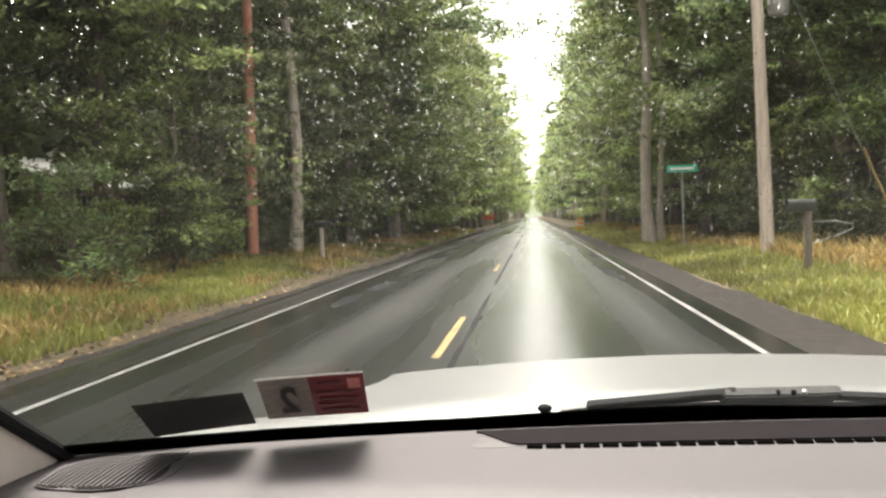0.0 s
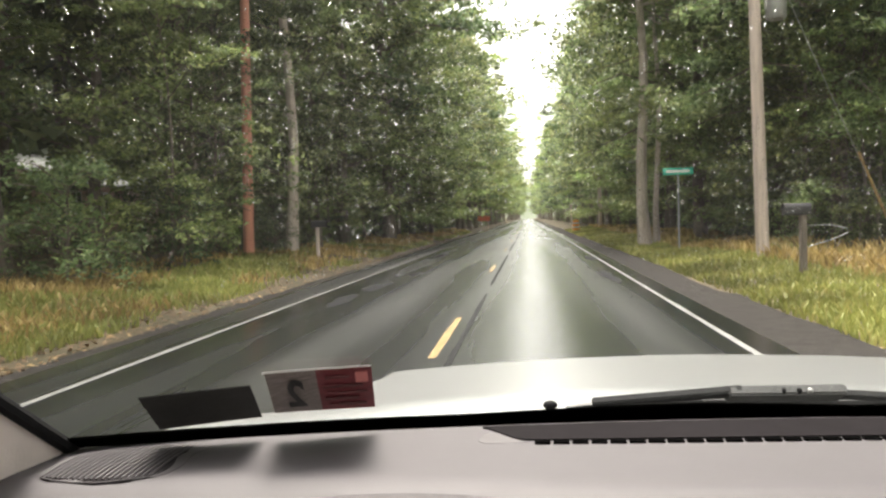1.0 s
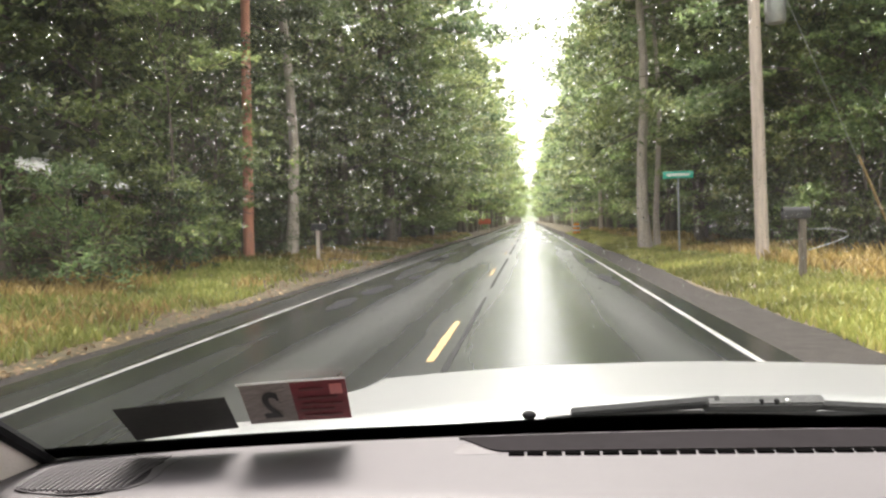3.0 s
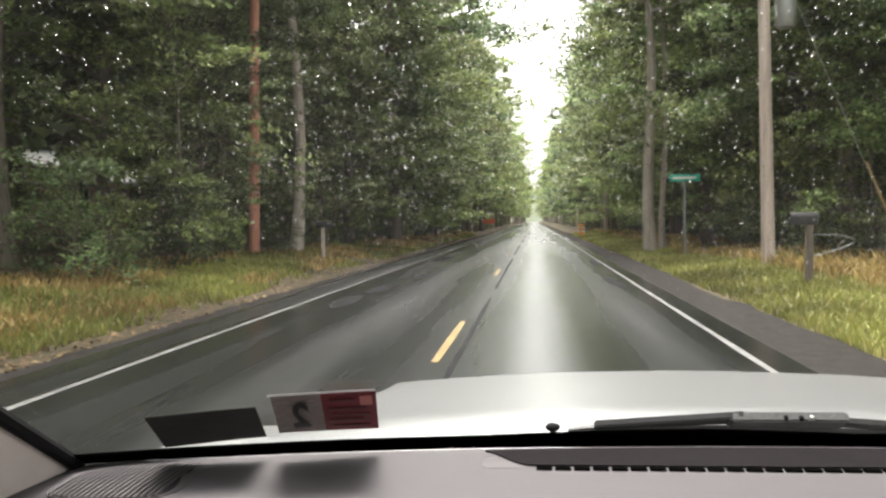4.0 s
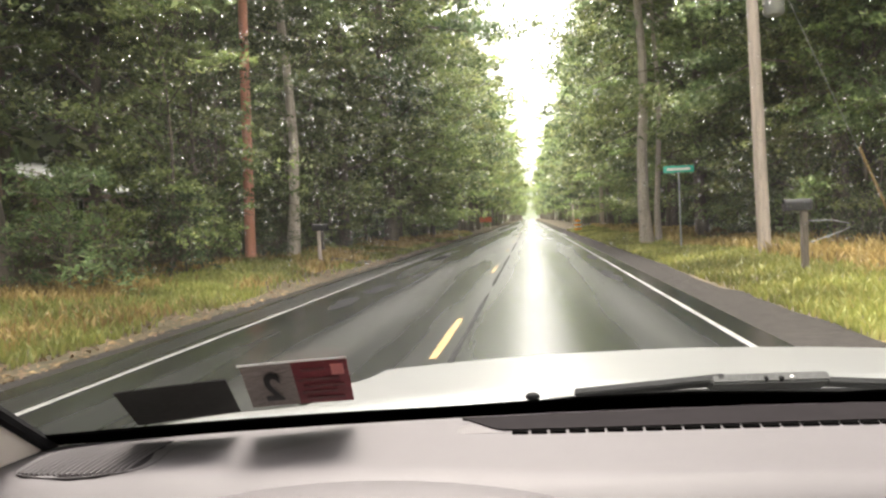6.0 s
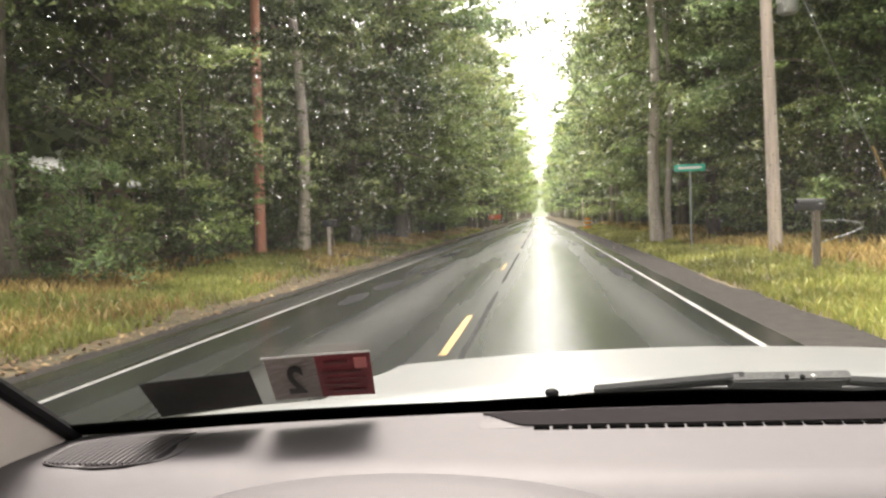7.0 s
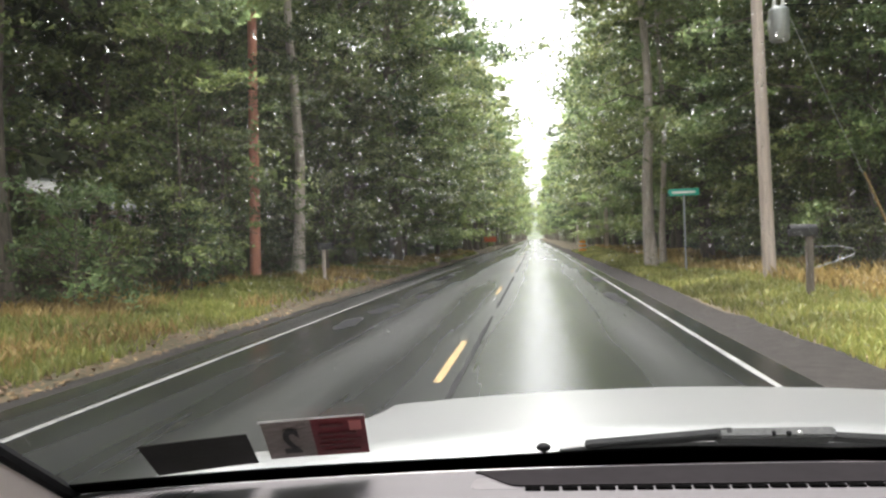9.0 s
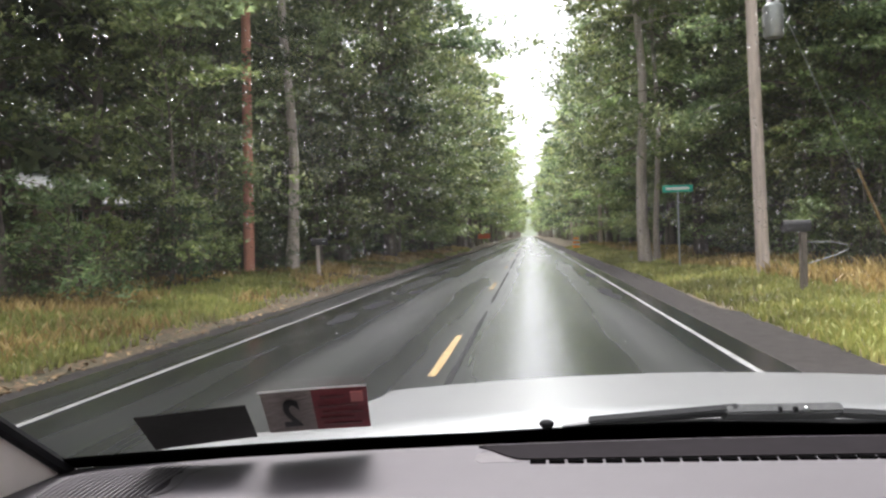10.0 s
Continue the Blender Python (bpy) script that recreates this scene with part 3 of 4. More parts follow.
for s in (-1, 1):
    part("wing", sheet(bmesh.new(), wing_point(s), steps(0, 1, 36), steps(0, 1, 8), thick=0.015, down=(-s, 0, 0)), PAINT, car)
    bm = bmesh.new()
    box(bm, (CX + s * 1.07 - 0.04, -1.5, 0.38), (CX + s * 1.07 + 0.04, 0.88, 1.05), 0.03)
    door = part("door", bm, PAINT, car)
    # unseen panel, added to throw light back onto the pillar trim
    inner_x = sorted((CX + s * 1.027, CX + s * 0.995))
    part("bounce_door_card", box(bmesh.new(), (inner_x[0], -1.46, 0.42), (inner_x[1], 0.24, 1.03), 0.012), LINING, door, "unseen pale inner door panel that bounces light")
    bm = bmesh.new()
    box(bm, (CX + s * 1.06 - 0.05, -2.45, 0.38), (CX + s * 1.06 + 0.05, -1.52, 1.08), 0.03)
    part("rear_quarter", bm, PAINT, car)
    bm = bmesh.new()
    tube(bm, [(CX + s * 1.04, -0.35, 1.0), (CX + s * 0.95, -0.4, 1.72)], [0.06, 0.05], 8)
    part("door_pillar", bm, TRIM, car)
    bm = bmesh.new()
    tube(bm, [(CX + s * 1.04, -2.42, 1.0), (CX + s * 0.95, -2.30, 1.70)], [0.06, 0.05], 8)
    part("rear_pillar", bm, TRIM, car)
    bm = bmesh.new()
    tube(bm, [(CX + s * 1.04, -1.52, 1.0), (CX + s * 0.95, -1.50, 1.71)], [0.06, 0.05], 8)
    part("rear_door_pillar", bm, TRIM, car)
    for y0, y1, front in ((-2.38, -1.56, 0.0), (-1.46, -0.42, 0.0), (-0.30, 0.12, 0.62)):
        bm = bmesh.new()
        sheet(bm, lambda u, v: Vector((CX + s * (1.05 - 0.095 * v), y0 + (y1 + front * (1 - v) - y0) * u, 1.04 + 0.68 * v)), steps(0, 1, 4), steps(0, 1, 4))
        glass = part("side_window", bm, PANE, car, "clear side window")
        glass.visible_shadow = False
bm = bmesh.new()
box(bm, (CX - 1.09, -2.5, 0.38), (CX + 1.09, -2.42, 1.08), 0.03)
part("tailgate", bm, PAINT, car)
bm = bmesh.new()
sheet(bm, lambda u, v: Vector((CX + u * (1 - 0.08 * v), -2.44 + 0.10 * v, 1.06 + 0.64 * v)), steps(-1.0, 1.0, 8), steps(0, 1, 4))
glass = part("rear_window", bm, PANE, car, "clear rear window")
glass.visible_shadow = False
bm = bmesh.new()
box(bm, (CX - 1.02, -2.4, 0.34), (CX + 1.02, 1.0, 0.40), 0.02)
part("floor_pan", bm, CARPET, car, "unseen floor carpet, grey-beige to bounce light")
bm = bmesh.new()
sheet(bm, lambda u, v: Vector((CX + u, v, 1.775 - 0.06 * (u / 0.9) ** 2 - 0.05 * max(0, -1.2 - v) ** 2)), steps(-1.0, 1.0, 12), steps(-2.5, 0.12, 12), thick=0.03)
part("headlining", bm, LINING, car, "pale cloth headlining under the roof")
bm = bmesh.new()
sheet(bm, lambda u, v: Vector((CX + u, v, 1.805 - 0.06 * (u / 0.9) ** 2 - 0.05 * max(0, -1.2 - v) ** 2 - 0.02 * max(0, (v - 0.02) / 0.14) ** 2)), steps(-1.02, 1.02, 16), steps(-2.52, 0.14, 16), thick=0.02)
part("roof", bm, PAINT, car, "silver-white painted roof panel")
for s in (-1, 1):
    for y in (1.55, -1.55):
        bm = bmesh.new()
        bmesh.ops.create_cone(bm, cap_ends=True, segments=32, radius1=0.34, radius2=0.34, depth=0.22, matrix=pose(0, 0, 0, 0, 90, 0))
        bmesh.ops.bevel(bm, geom=[e for e in bm.edges if len(e.link_faces) == 2 and e.calc_face_angle() > 1], offset=0.04, segments=2, affect="EDGES")
        tyre = part("tyre", bm, BLACK, car, "black rubber tyre")
        tyre.location = (CX + s * 0.89, y, 0.36)
        bm = bmesh.new()
        bmesh.ops.create_cone(bm, cap_ends=True, segments=24, radius1=0.22, radius2=0.20, depth=0.235, matrix=pose(0, 0, 0, 0, 90, 0))
        part("rim", bm, STEEL, tyre)

# windscreen pane and its black band
XS = steps(-0.575, 2 * CX + 0.575, 40)
bm = bmesh.new()


def edge_in(u, v):
    """Narrow the pane towards the roof."""
    return CX + (u - CX) * (1 - 0.10 * v)


sheet(bm, lambda u, v: on_glass(edge_in(u, v), band_low(u) * (1 - v) + 0.10 * v), XS, steps(0, 1, 16))
screen = part("windscreen", bm, PANE, car, "rain-wet clear windscreen")
screen.visible_shadow = False
bm = bmesh.new()
sheet(bm, lambda u, v: on_glass(u, band_low(u) * (1 - v) + band_high(u) * v, -0.004), XS, steps(0, 1, 4), thick=0.003)
part("black_band", bm, MATT_BLACK, car, "black band along the windscreen's foot")
# black cowl below the glass, in front of the dashboard
bm = bmesh.new()
sheet(bm, lambda u, v: Vector((u, band_low(u) + 0.012 - 0.20 * v, 1.14 + (base_y(u) - band_low(u)) * SLOPE - 0.012 - 0.05 * v)), XS, steps(0, 1, 4), thick=0.01)
part("cowl_panel", bm, MATT_BLACK, car)

# windscreen pillars: black seal and pale trim
for s in (-1, 1):
    def side(x):
        return x if s < 0 else 2 * CX - x
    bm = bmesh.new()
    pts = [on_glass(side(-0.553 + 0.006 * k), 0.886 - 0.075 * k, -0.008) for k in range(11)]
    tube(bm, pts, [0.0085] * 11, 8)
    part("pillar_seal", bm, BLACK, car, "black windscreen seal")
    bm = bmesh.new()

    def trim(u, v):
        p = on_glass(side(-0.559 + 0.06 * u), 0.901 - 0.75 * u, -0.012)
        out = -1 if s < 0 else 1
        return p + Vector((out * 0.045 * v, -0.16 * v, -0.035 * v - 0.02 * v * v))
    sheet(bm, trim, steps(0, 1, 16), steps(0, 1, 8), thick=0.01)
    part("pillar_trim", bm, TRIM, car, "pale beige pillar trim")

# dashboard


def dash_front(x):
    x = mirrored(x)
    return 0.972 + 0.125 * x - 0.13 * x * x


def dash_z(x, y, v):
    z = 1.140 - 0.006 * v
    z -= 0.007 * max(0, 1 - v / 0.03) ** 2
    right = max(0.0, min(1.0, (x + 0.06) / 0.06))
    z -= (0.55 * (1 - right)) * max(0, 0.745 - y) + 0.85 * right * max(0, 0.724 - y) + 1.6 * max(0, 0.50 - y) ** 1.7
    if mirrored(x) < -0.50:
        z -= 0.12 * (-0.50 - mirrored(x)) ** 1.5
    return z


def dash_point(u, v):
    y = dash_front(u) + (0.30 - dash_front(u)) * v
    return Vector((u, y, dash_z(u, y, v)))


dashboard = part("dashboard", bm := sheet(bmesh.new(), dash_point, steps(-0.635, 2 * CX + 0.635, 72), [0, 0.01, 0.02, 0.035, 0.05] + steps(0.08, 1, 30), thick=0.02), DASH, car, "matt grey moulded plastic dashboard top")
bm = bmesh.new()
box(bm, (CX - 1.0, 0.26, 0.42), (CX + 1.0, 0.33, 0.88), 0.02)
part("lower_fascia", bm, DASH_DARK, dashboard)

# instrument hood, a low rounded visor before the wheel


def hood_point(u, v):
    a = math.pi * u
    y = 0.36 + 0.29 * v
    x = -0.11 - 0.25 * math.cos(a) * (1 - 0.06 * v)
    swell = math.sin(a) ** 0.6
    return Vector((x, y - 0.05 * (1 - swell), 1.075 + (0.108 - 0.02 * (1 - v)) * swell - 0.035 * max(0, (v - 0.80) / 0.20) ** 2))


part("instrument_hood", sheet(bmesh.new(), hood_point, steps(0, 1, 28), steps(0, 1, 12), thick=0.012), DASH, dashboard, "rounded grey hood over the instruments")

# defroster trough with its row of slots
VX0, VX1 = -0.016, 2 * CX + 0.08


def slot_y(x):
    x = mirrored(x)
    return 0.8735 + 0.047 * (x + 0.016)


def trough(u, v):
    far = dash_front(u) - 0.028
    full = max(0.0, min(1, (u - (VX0 - 0.060)) / 0.055, (VX1 + 0.06 - u) / 0.055))
    full = 0.02 + 0.98 * full ** 1.6 * (2.6 - 1.6 * full)
    y = far + (slot_y(u) + 0.0095 - far) * v * full
    return Vector((u, y, 1.1415 - 0.001 * math.sin(math.pi * v) + 0.001 * (1 - v)))


bm = bmesh.new()
sheet(bm, trough, steps(VX0 - 0.06, VX0 - 0.01, 8) + steps(VX0, VX1, 40) + steps(VX1 + 0.01, VX1 + 0.06, 8), steps(0, 1, 8), thick=0.0015)
# flat sheet on the dash; the hollow's shade is put into its dark grey
SHADED_TROUGH_GREY = material("shaded_grey_trough_plastic", (0.016, 0.0145, 0.0155), rough=0.8, spec=0.0, vary=0.1, scale=8)
vent = part("defroster_vent", bm, SHADED_TROUGH_GREY, dashboard, "dark grey defroster trough with slots, its shade in the colour")
slot_mesh = mesh_from("slot", *[q for q in (
    [(a, b, c) for a in (-0.0088, 0.0088) for b in (-0.0044, 0.0044) for c in (-0.002, 0.002)],
    [(0, 1, 3, 2), (4, 6, 7, 5), (0, 4, 5, 1), (2, 3, 7, 6), (0, 2, 6, 4), (1, 5, 7, 3)])], MATT_BLACK)
k = 0
while VX0 + 0.021 * k < VX1 - 0.02:
    x = VX0 + 0.010 + 0.021 * k
    slot = part("slot", slot_mesh, MATT_BLACK, vent)
    slot.location = (x, slot_y(x), 1.1395)
    k += 1

# smooth sloping end of the trough
SMOOTH_GREY = material("smooth_grey_plastic", (0.07, 0.062, 0.066), rough=0.5, vary=0.05, scale=8)


def trough_end(u, v):
    left = Vector((-0.080 + 0.006 * v + 0.010 * (2 * v - 1) ** 4, slot_y(0) - 0.002 + 0.046 * v))
    right = Vector((-0.022 - 0.036 * v, slot_y(0) + 0.003 + 0.041 * v))
    p = left.lerp(right, u)
    return Vector((p.x, p.y, 1.1395 + 0.0012 * math.sin(math.pi * u) * math.sin(math.pi * v)))


part("trough_end", sheet(bmesh.new(), trough_end, steps(0, 1, 8), steps(0, 1, 10), thick=0.003), SMOOTH_GREY, vent, "smooth grey sloping end")

# speaker grille at the dashboard's corner: a leaf-shaped cover with fine ribs


GRILLE = [(-0.524, 0.750), (-0.534, 0.795), (-0.522, 0.838), (-0.486, 0.864), (-0.435, 0.874), (-0.385, 0.864), (-0.394, 0.830), (-0.390, 0.792), (-0.397, 0.762), (-0.425, 0.746), (-0.470, 0.741)]


def rounded(pts, n=4):
    """A smooth closed line through a few points."""
    out = []
    m = len(pts)
    for i in range(m):
        p = [Vector(pts[(i + k) % m]) for k in (-1, 0, 1, 2)]
        for q in range(n):
            t = q / n
            out.append(0.5 * (2 * p[1] + (p[2] - p[0]) * t + (2 * p[0] - 5 * p[1] + 4 * p[2] - p[3]) * t * t + (3 * p[1] - p[0] - 3 * p[2] + p[3]) * t ** 3))
    return out


rim_line = rounded(GRILLE)
RIB_GREY = material("grey_rib_plastic", (0.058, 0.052, 0.057), rough=0.75, vary=0.06, scale=8)
mid = Vector((-0.448, 0.808))


def grille(q, r):
    p = mid.lerp(q, r)
    return Vector((p.x, p.y, dash_z(p.x, p.y, 0.4) + 0.0006 + 0.0022 * (1 - r * r)))


bm = bmesh.new()
sheet(bm, grille, rim_line + rim_line[:1], (0.0, 0.35, 0.7, 0.9, 1.0), thick=0.008)
bmesh.ops.remove_doubles(bm, verts=bm.verts, dist=0.0002)
speaker = part("speaker_grille", bm, GRILLE_GREY, dashboard, "dark ribbed speaker grille in the dashboard")
part("rim", tube(bmesh.new(), [grille(q, 1.0) + Vector((0, 0, 0.001)) for q in rim_line + rim_line[:1]], [0.0008] * (len(rim_line) + 1), 6, caps=False), DASH, speaker, "thin grey rim")
x = -0.524
while x < -0.408:
    hits = []
    for p, q in zip(rim_line, rim_line[1:] + rim_line[:1]):
        if (p.x - x) * (q.x - x) < 0:
            hits.append(p.lerp(q, (x - p.x) / (q.x - p.x)).y)
    if len(hits) >= 2:
        lo, hi = min(hits) + 0.004, max(hits) - 0.004
        pts = []
        for y in steps(lo, hi, 6):
            pts.append(Vector((x, y, dash_z(x, y, 0.4) + 0.0016 + 0.0020 * (1 - (2 * (y - lo) / (hi - lo) - 1) ** 2))))
        part("rib", tube(bmesh.new(), pts, [0.0015] * 7, 5), RIB_GREY, speaker)
    x += 0.0064

BRACKET_GREY = material("worn_grey_metal", (0.13, 0.13, 0.13), rough=0.45, spec=0.4, vary=0.3, scale=40)
# wiper lying along the foot of the glass
wiper = part("wiper", tube(bmesh.new(), [on_glass(0.03 + 0.026 * k, 1.092 + 0.034 * min(1, k / 14), 0.021) for k in range(30)], [0.006] + [0.009] * 28 + [0.005], 8), WIPER_BLACK, car, "black windscreen wiper at rest")


def slab(bm, a, b, wa, wb, h):
    """A flat tapering bar from a to b."""
    a, b = Vector(a), Vector(b)
    d = (b - a).normalized()
    w = d.cross(Vector((0, -0.53, -0.85))).normalized()
    up = w.cross(d)
    vs = [bm.verts.new(p + w * s * q + up * h * e) for p, q in ((a, wa), (b, wb)) for s in (-1, 1) for e in (-1, 1)]
    for f in ((0, 1, 3, 2), (4, 6, 7, 5), (0, 4, 5, 1), (2, 3, 7, 6), (0, 2, 6, 4), (1, 5, 7, 3)):
        bm.faces.new([vs[i] for i in f])
    bmesh.ops.bevel(bm, geom=list(bm.edges), offset=min(wa, wb, h) * 0.4, segments=2, affect="EDGES")
    return bm


part("arm", slab(bmesh.new(), (0.065, 1.085, 1.136), (0.265, 1.09, 1.148), 0.005, 0.014, 0.005), WIPER_BLACK, wiper)
part("bracket", slab(bmesh.new(), (0.245, 1.088, 1.145), (0.400, 1.10, 1.143), 0.014, 0.017, 0.007), BRACKET_GREY, wiper, "dark grey wiper bracket")
part("arm", slab(bmesh.new(), (0.39, 1.10, 1.141), (0.82, 1.13, 1.109), 0.008, 0.010, 0.005), WIPER_BLACK, wiper)
# black dots stand for the bracket's two dark holes, steel for its ring
for x, dot_mat in ((0.318, BLACK), (0.338, BLACK), (0.352, STEEL)):
    bm = bmesh.new()
    bmesh.ops.create_uvsphere(bm, u_segments=10, v_segments=6, radius=0.0042)
    knob = part("bracket_dot", bm, dot_mat, wiper, "small round dot on the wiper bracket")
    knob.location = (x, 1.082, 1.150)
bm = bmesh.new()
bmesh.ops.create_uvsphere(bm, u_segments=12, v_segments=8, radius=0.008)
nozzle = part("washer_nozzle", bm, BLACK, car, "small black washer nozzle")
nozzle.location, nozzle.scale = (0.008, 1.075, 1.134), (1.3, 1.0, 0.8)

# stickers on the inside of the glass


def on_pane_quad(name, corners, mat, thick=0.0012, off=-0.006, nu=8, nv=4):
    """A thin label on the glass, its corners given as x, y."""
    (a, b, c, d) = [Vector((*q, 0)) for q in corners]
    def f(u, v):
        p = a.lerp(b, u).lerp(d.lerp(c, u), v)
        return on_glass(p.x, p.y, off)
    return sheet(bmesh.new(), f, steps(0, 1, nu), steps(0, 1, nv), thick=thick)


S = [(-0.294, 0.788), (-0.186, 0.816), (-0.2045, 0.921), (-0.317, 0.885)]
PALE_PAPER = material("grey_brown_paper", (0.29, 0.25, 0.235), rough=0.6, spec=0.2, vary=0.35, scale=60, stretch=(1, 6, 1), tint=(0.13, 0.11, 0.105))
RED_PAPER = material("dark_red_paper", (0.20, 0.035, 0.042), spec=0.2, rough=0.55, vary=0.4, scale=60, stretch=(1, 6, 1), tint=(0.11, 0.025, 0.03))
PINK_PAPER = material("pale_red_paper", (0.55, 0.17, 0.16), rough=0.5, vary=0.1, scale=40)
DARK_PRINT = material("dark_red_print", (0.13, 0.025, 0.03), rough=0.6, vary=0.4, scale=60)
INK = material("black_ink", (0.009, 0.008, 0.008), rough=0.6, vary=0.2, scale=60)
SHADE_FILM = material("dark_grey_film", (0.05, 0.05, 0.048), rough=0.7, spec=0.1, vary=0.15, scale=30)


def along_s(u, v):
    a, b, c, d = [Vector(q) for q in S]
    return tuple(a.lerp(b, u).lerp(d.lerp(c, u), v))


sticker = tagged(new("inspection_sticker"), "small red and grey paper inspection sticker on the windscreen", "sticker")
part("paper", on_pane_quad("paper", [along_s(0, 0), along_s(0.47, 0), along_s(0.47, 1), along_s(0, 1)], PALE_PAPER), PALE_PAPER, sticker, "faded grey paper half")
part("red_half", on_pane_quad("red", [along_s(0.47, 0), along_s(1, 0), along_s(1, 1), along_s(0.47, 1)], RED_PAPER), RED_PAPER, sticker, "dark red printed half")
part("pink_box", on_pane_quad("pink", [along_s(0.84, 0.06), along_s(0.96, 0.06), along_s(0.96, 0.28), along_s(0.84, 0.28)], PINK_PAPER, off=-0.0085), PINK_PAPER, sticker, "pale red printed box")
for v0, u0, u1 in ((0.12, 0.55, 0.78), (0.34, 0.52, 0.9), (0.50, 0.55, 0.94), (0.64, 0.52, 0.86), (0.80, 0.55, 0.92)):
    part("print_line", on_pane_quad("bar", [along_s(u0, v0), along_s(u1, v0), along_s(u1, v0 + 0.05), along_s(u0, v0 + 0.05)], DARK_PRINT, off=-0.0085), DARK_PRINT, sticker)
part("white_edge", on_pane_quad("edge", [along_s(-0.02, -0.028), along_s(1.0, -0.022), along_s(1.0, 0.0), along_s(-0.02, 0.0)], WHITE_SHEET), WHITE_SHEET, sticker, "white top edge")
# the figure 2, seen from behind through the paper
digit = bpy.data.curves.new("digit", "FONT")
digit.body, digit.size, digit.align_x, digit.align_y = "2", 1.0, "CENTER", "CENTER"
digit.offset = 0.03
tmp = new("digit_source", digit)
bpy.context.view_layer.update()
flat = bpy.data.meshes.new_from_object(tmp.evaluated_get(bpy.context.evaluated_depsgraph_get()))
bpy.data.objects.remove(tmp)
bm = bmesh.new()
bm.from_mesh(flat)
for v in bm.verts:
    u = 0.25 - v.co.x * 0.35
    w = 0.53 - v.co.y * 0.90
    x, y = along_s(u, w)
    v.co = on_glass(x, y, -0.009)
part("printed_figure", bm, INK, sticker, "black figure 2 seen mirrored")
film = tagged(part("grey_label", on_pane_quad("film", [(-0.429, 0.778), (-0.317, 0.807), (-0.334, 0.888), (-0.447, 0.860)], SHADE_FILM), SHADE_FILM), "plain dark grey label stuck on the windscreen", "sticker")

# rain on the outside of the glass


def rain(count, seed):
    r = np.random.default_rng(seed)
    vs, fs = [], []
    ring = [(math.cos(2 * math.pi * k / 4), math.sin(2 * math.pi * k / 4)) for k in range(4)]
    made = 0
    while made < count:
        x, y = r.uniform(-0.5, 1.0), r.uniform(0.12, 0.95)
        patch = 0.9 * noise.noise(Vector((x * 5, y * 7, 2.0))) + 0.2 * math.sin(3 * y + 1)
        if x < -0.30 and r.uniform() < 0.75 or r.uniform() > 0.5 + patch or y > 0.80 and r.uniform() < 0.92:
            continue
        made += 1
        s = 0.00026 * math.exp(r.normal(0, 0.32))
        long = s * (1.2 + 4.5 * r.uniform() ** 2)
        swell = s * r.uniform(0.35, 0.9)
        d = Vector((r.normal(0, 0.12), -1, SLOPE)).normalized()
        w = d.cross(Vector((0, SLOPE, 1))).normalized()
        up = w.cross(d).normalized()
        if up.z < 0:
            up = -up
        p = on_glass(x, y, 0.002)
        o = len(vs)
        for a, b in ring:
            vs.append(p + w * a * s + d * b * long)
        vs.append(p + up * swell)
        fs.append([o + k for k in range(3, -1, -1)])
        for k in range(4):
            fs.append([o + k, o + (k + 1) % 4, o + 4])
    me = mesh_from("rain_drops", vs, fs, WATER, True)
    ob = part("rain_drops", me, WATER)
    return tagged(ob, "small clear rain drops on the windscreen", "rain drops", kind="stuff")


rain(42000, 71)

# ---- verge growth ----


def blades(name, x_lo, x_hi, y0, y1, count, height, mat, seed, label, clump=0.0):
    """Standing grass: thin bent blades in one mesh."""
    r = np.random.default_rng(seed)
    vs, fs = [], []
    made = 0
    while made < count:
        y = y0 + (y1 - y0) * r.uniform() ** 1.6
        x = r.uniform(x_lo, x_hi)
        if noise.noise(Vector((x * 0.5, y * 0.25, seed))) < clump + r.normal(0, 0.15):
            continue
        made += 1
        h = height * r.uniform(0.5, 1.3)
        a = r.uniform(0, 2 * math.pi)
        w = h * 0.06 + 0.004 + 0.0006 * y
        dx, dy = math.cos(a) * w, math.sin(a) * w
        lx, ly = r.normal(0, 0.35 * h), r.normal(0, 0.35 * h)
        z = land(x, y) - 0.01
        o = len(vs)
        vs += [(x - dx, y - dy, z), (x + dx, y + dy, z), (x + dx * 0.7 + lx * 0.4, y + dy * 0.7 + ly * 0.4, z + h * 0.6), (x - dx * 0.7 + lx * 0.4, y - dy * 0.7 + ly * 0.4, z + h * 0.6), (x + lx, y + ly, z + h)]
        fs += [(o, o + 1, o + 2, o + 3), (o + 3, o + 2, o + 4)]
    return tagged(part(name, mesh_from(name, vs, fs, mat), mat), label, "grass", kind="stuff")


blades("grass_verge", 3.4, 7.6, 7, 75, 42000, 0.16, GRASS, 81, "short yellow-green wet grass beside the gravel shoulder", -0.6)
blades("grass_verge", -8.8, -5.45, 7, 75, 26000, 0.15, GRASS, 82, "yellow-green grass on the bank", 0.06)
blades("dry_grass", -9.4, -5.8, 8, 75, 16000, 0.20, DRY_GRASS, 83, "tall straw-coloured dry grass on the bank", 0.08)
blades("dry_grass", 5.6, 8.6, 14, 75, 9000, 0.32, DRY_GRASS, 84, "straw-coloured dry grass at the wood's edge", 0.0)
r = np.random.default_rng(85)
spots = np.stack([np.concatenate([np.where(r.uniform(0, 1, 16000) < 0.12, r.uniform(-6.2, -5.05, 16000), r.uniform(-14, -5.0, 16000)), r.uniform(3.4, 12, 3500)]), 7 + 60 * r.uniform(0, 1, 19500) ** 1.5], 1)
cs = np.array([(x, y, land(x, y) + 0.025) for x, y in spots])
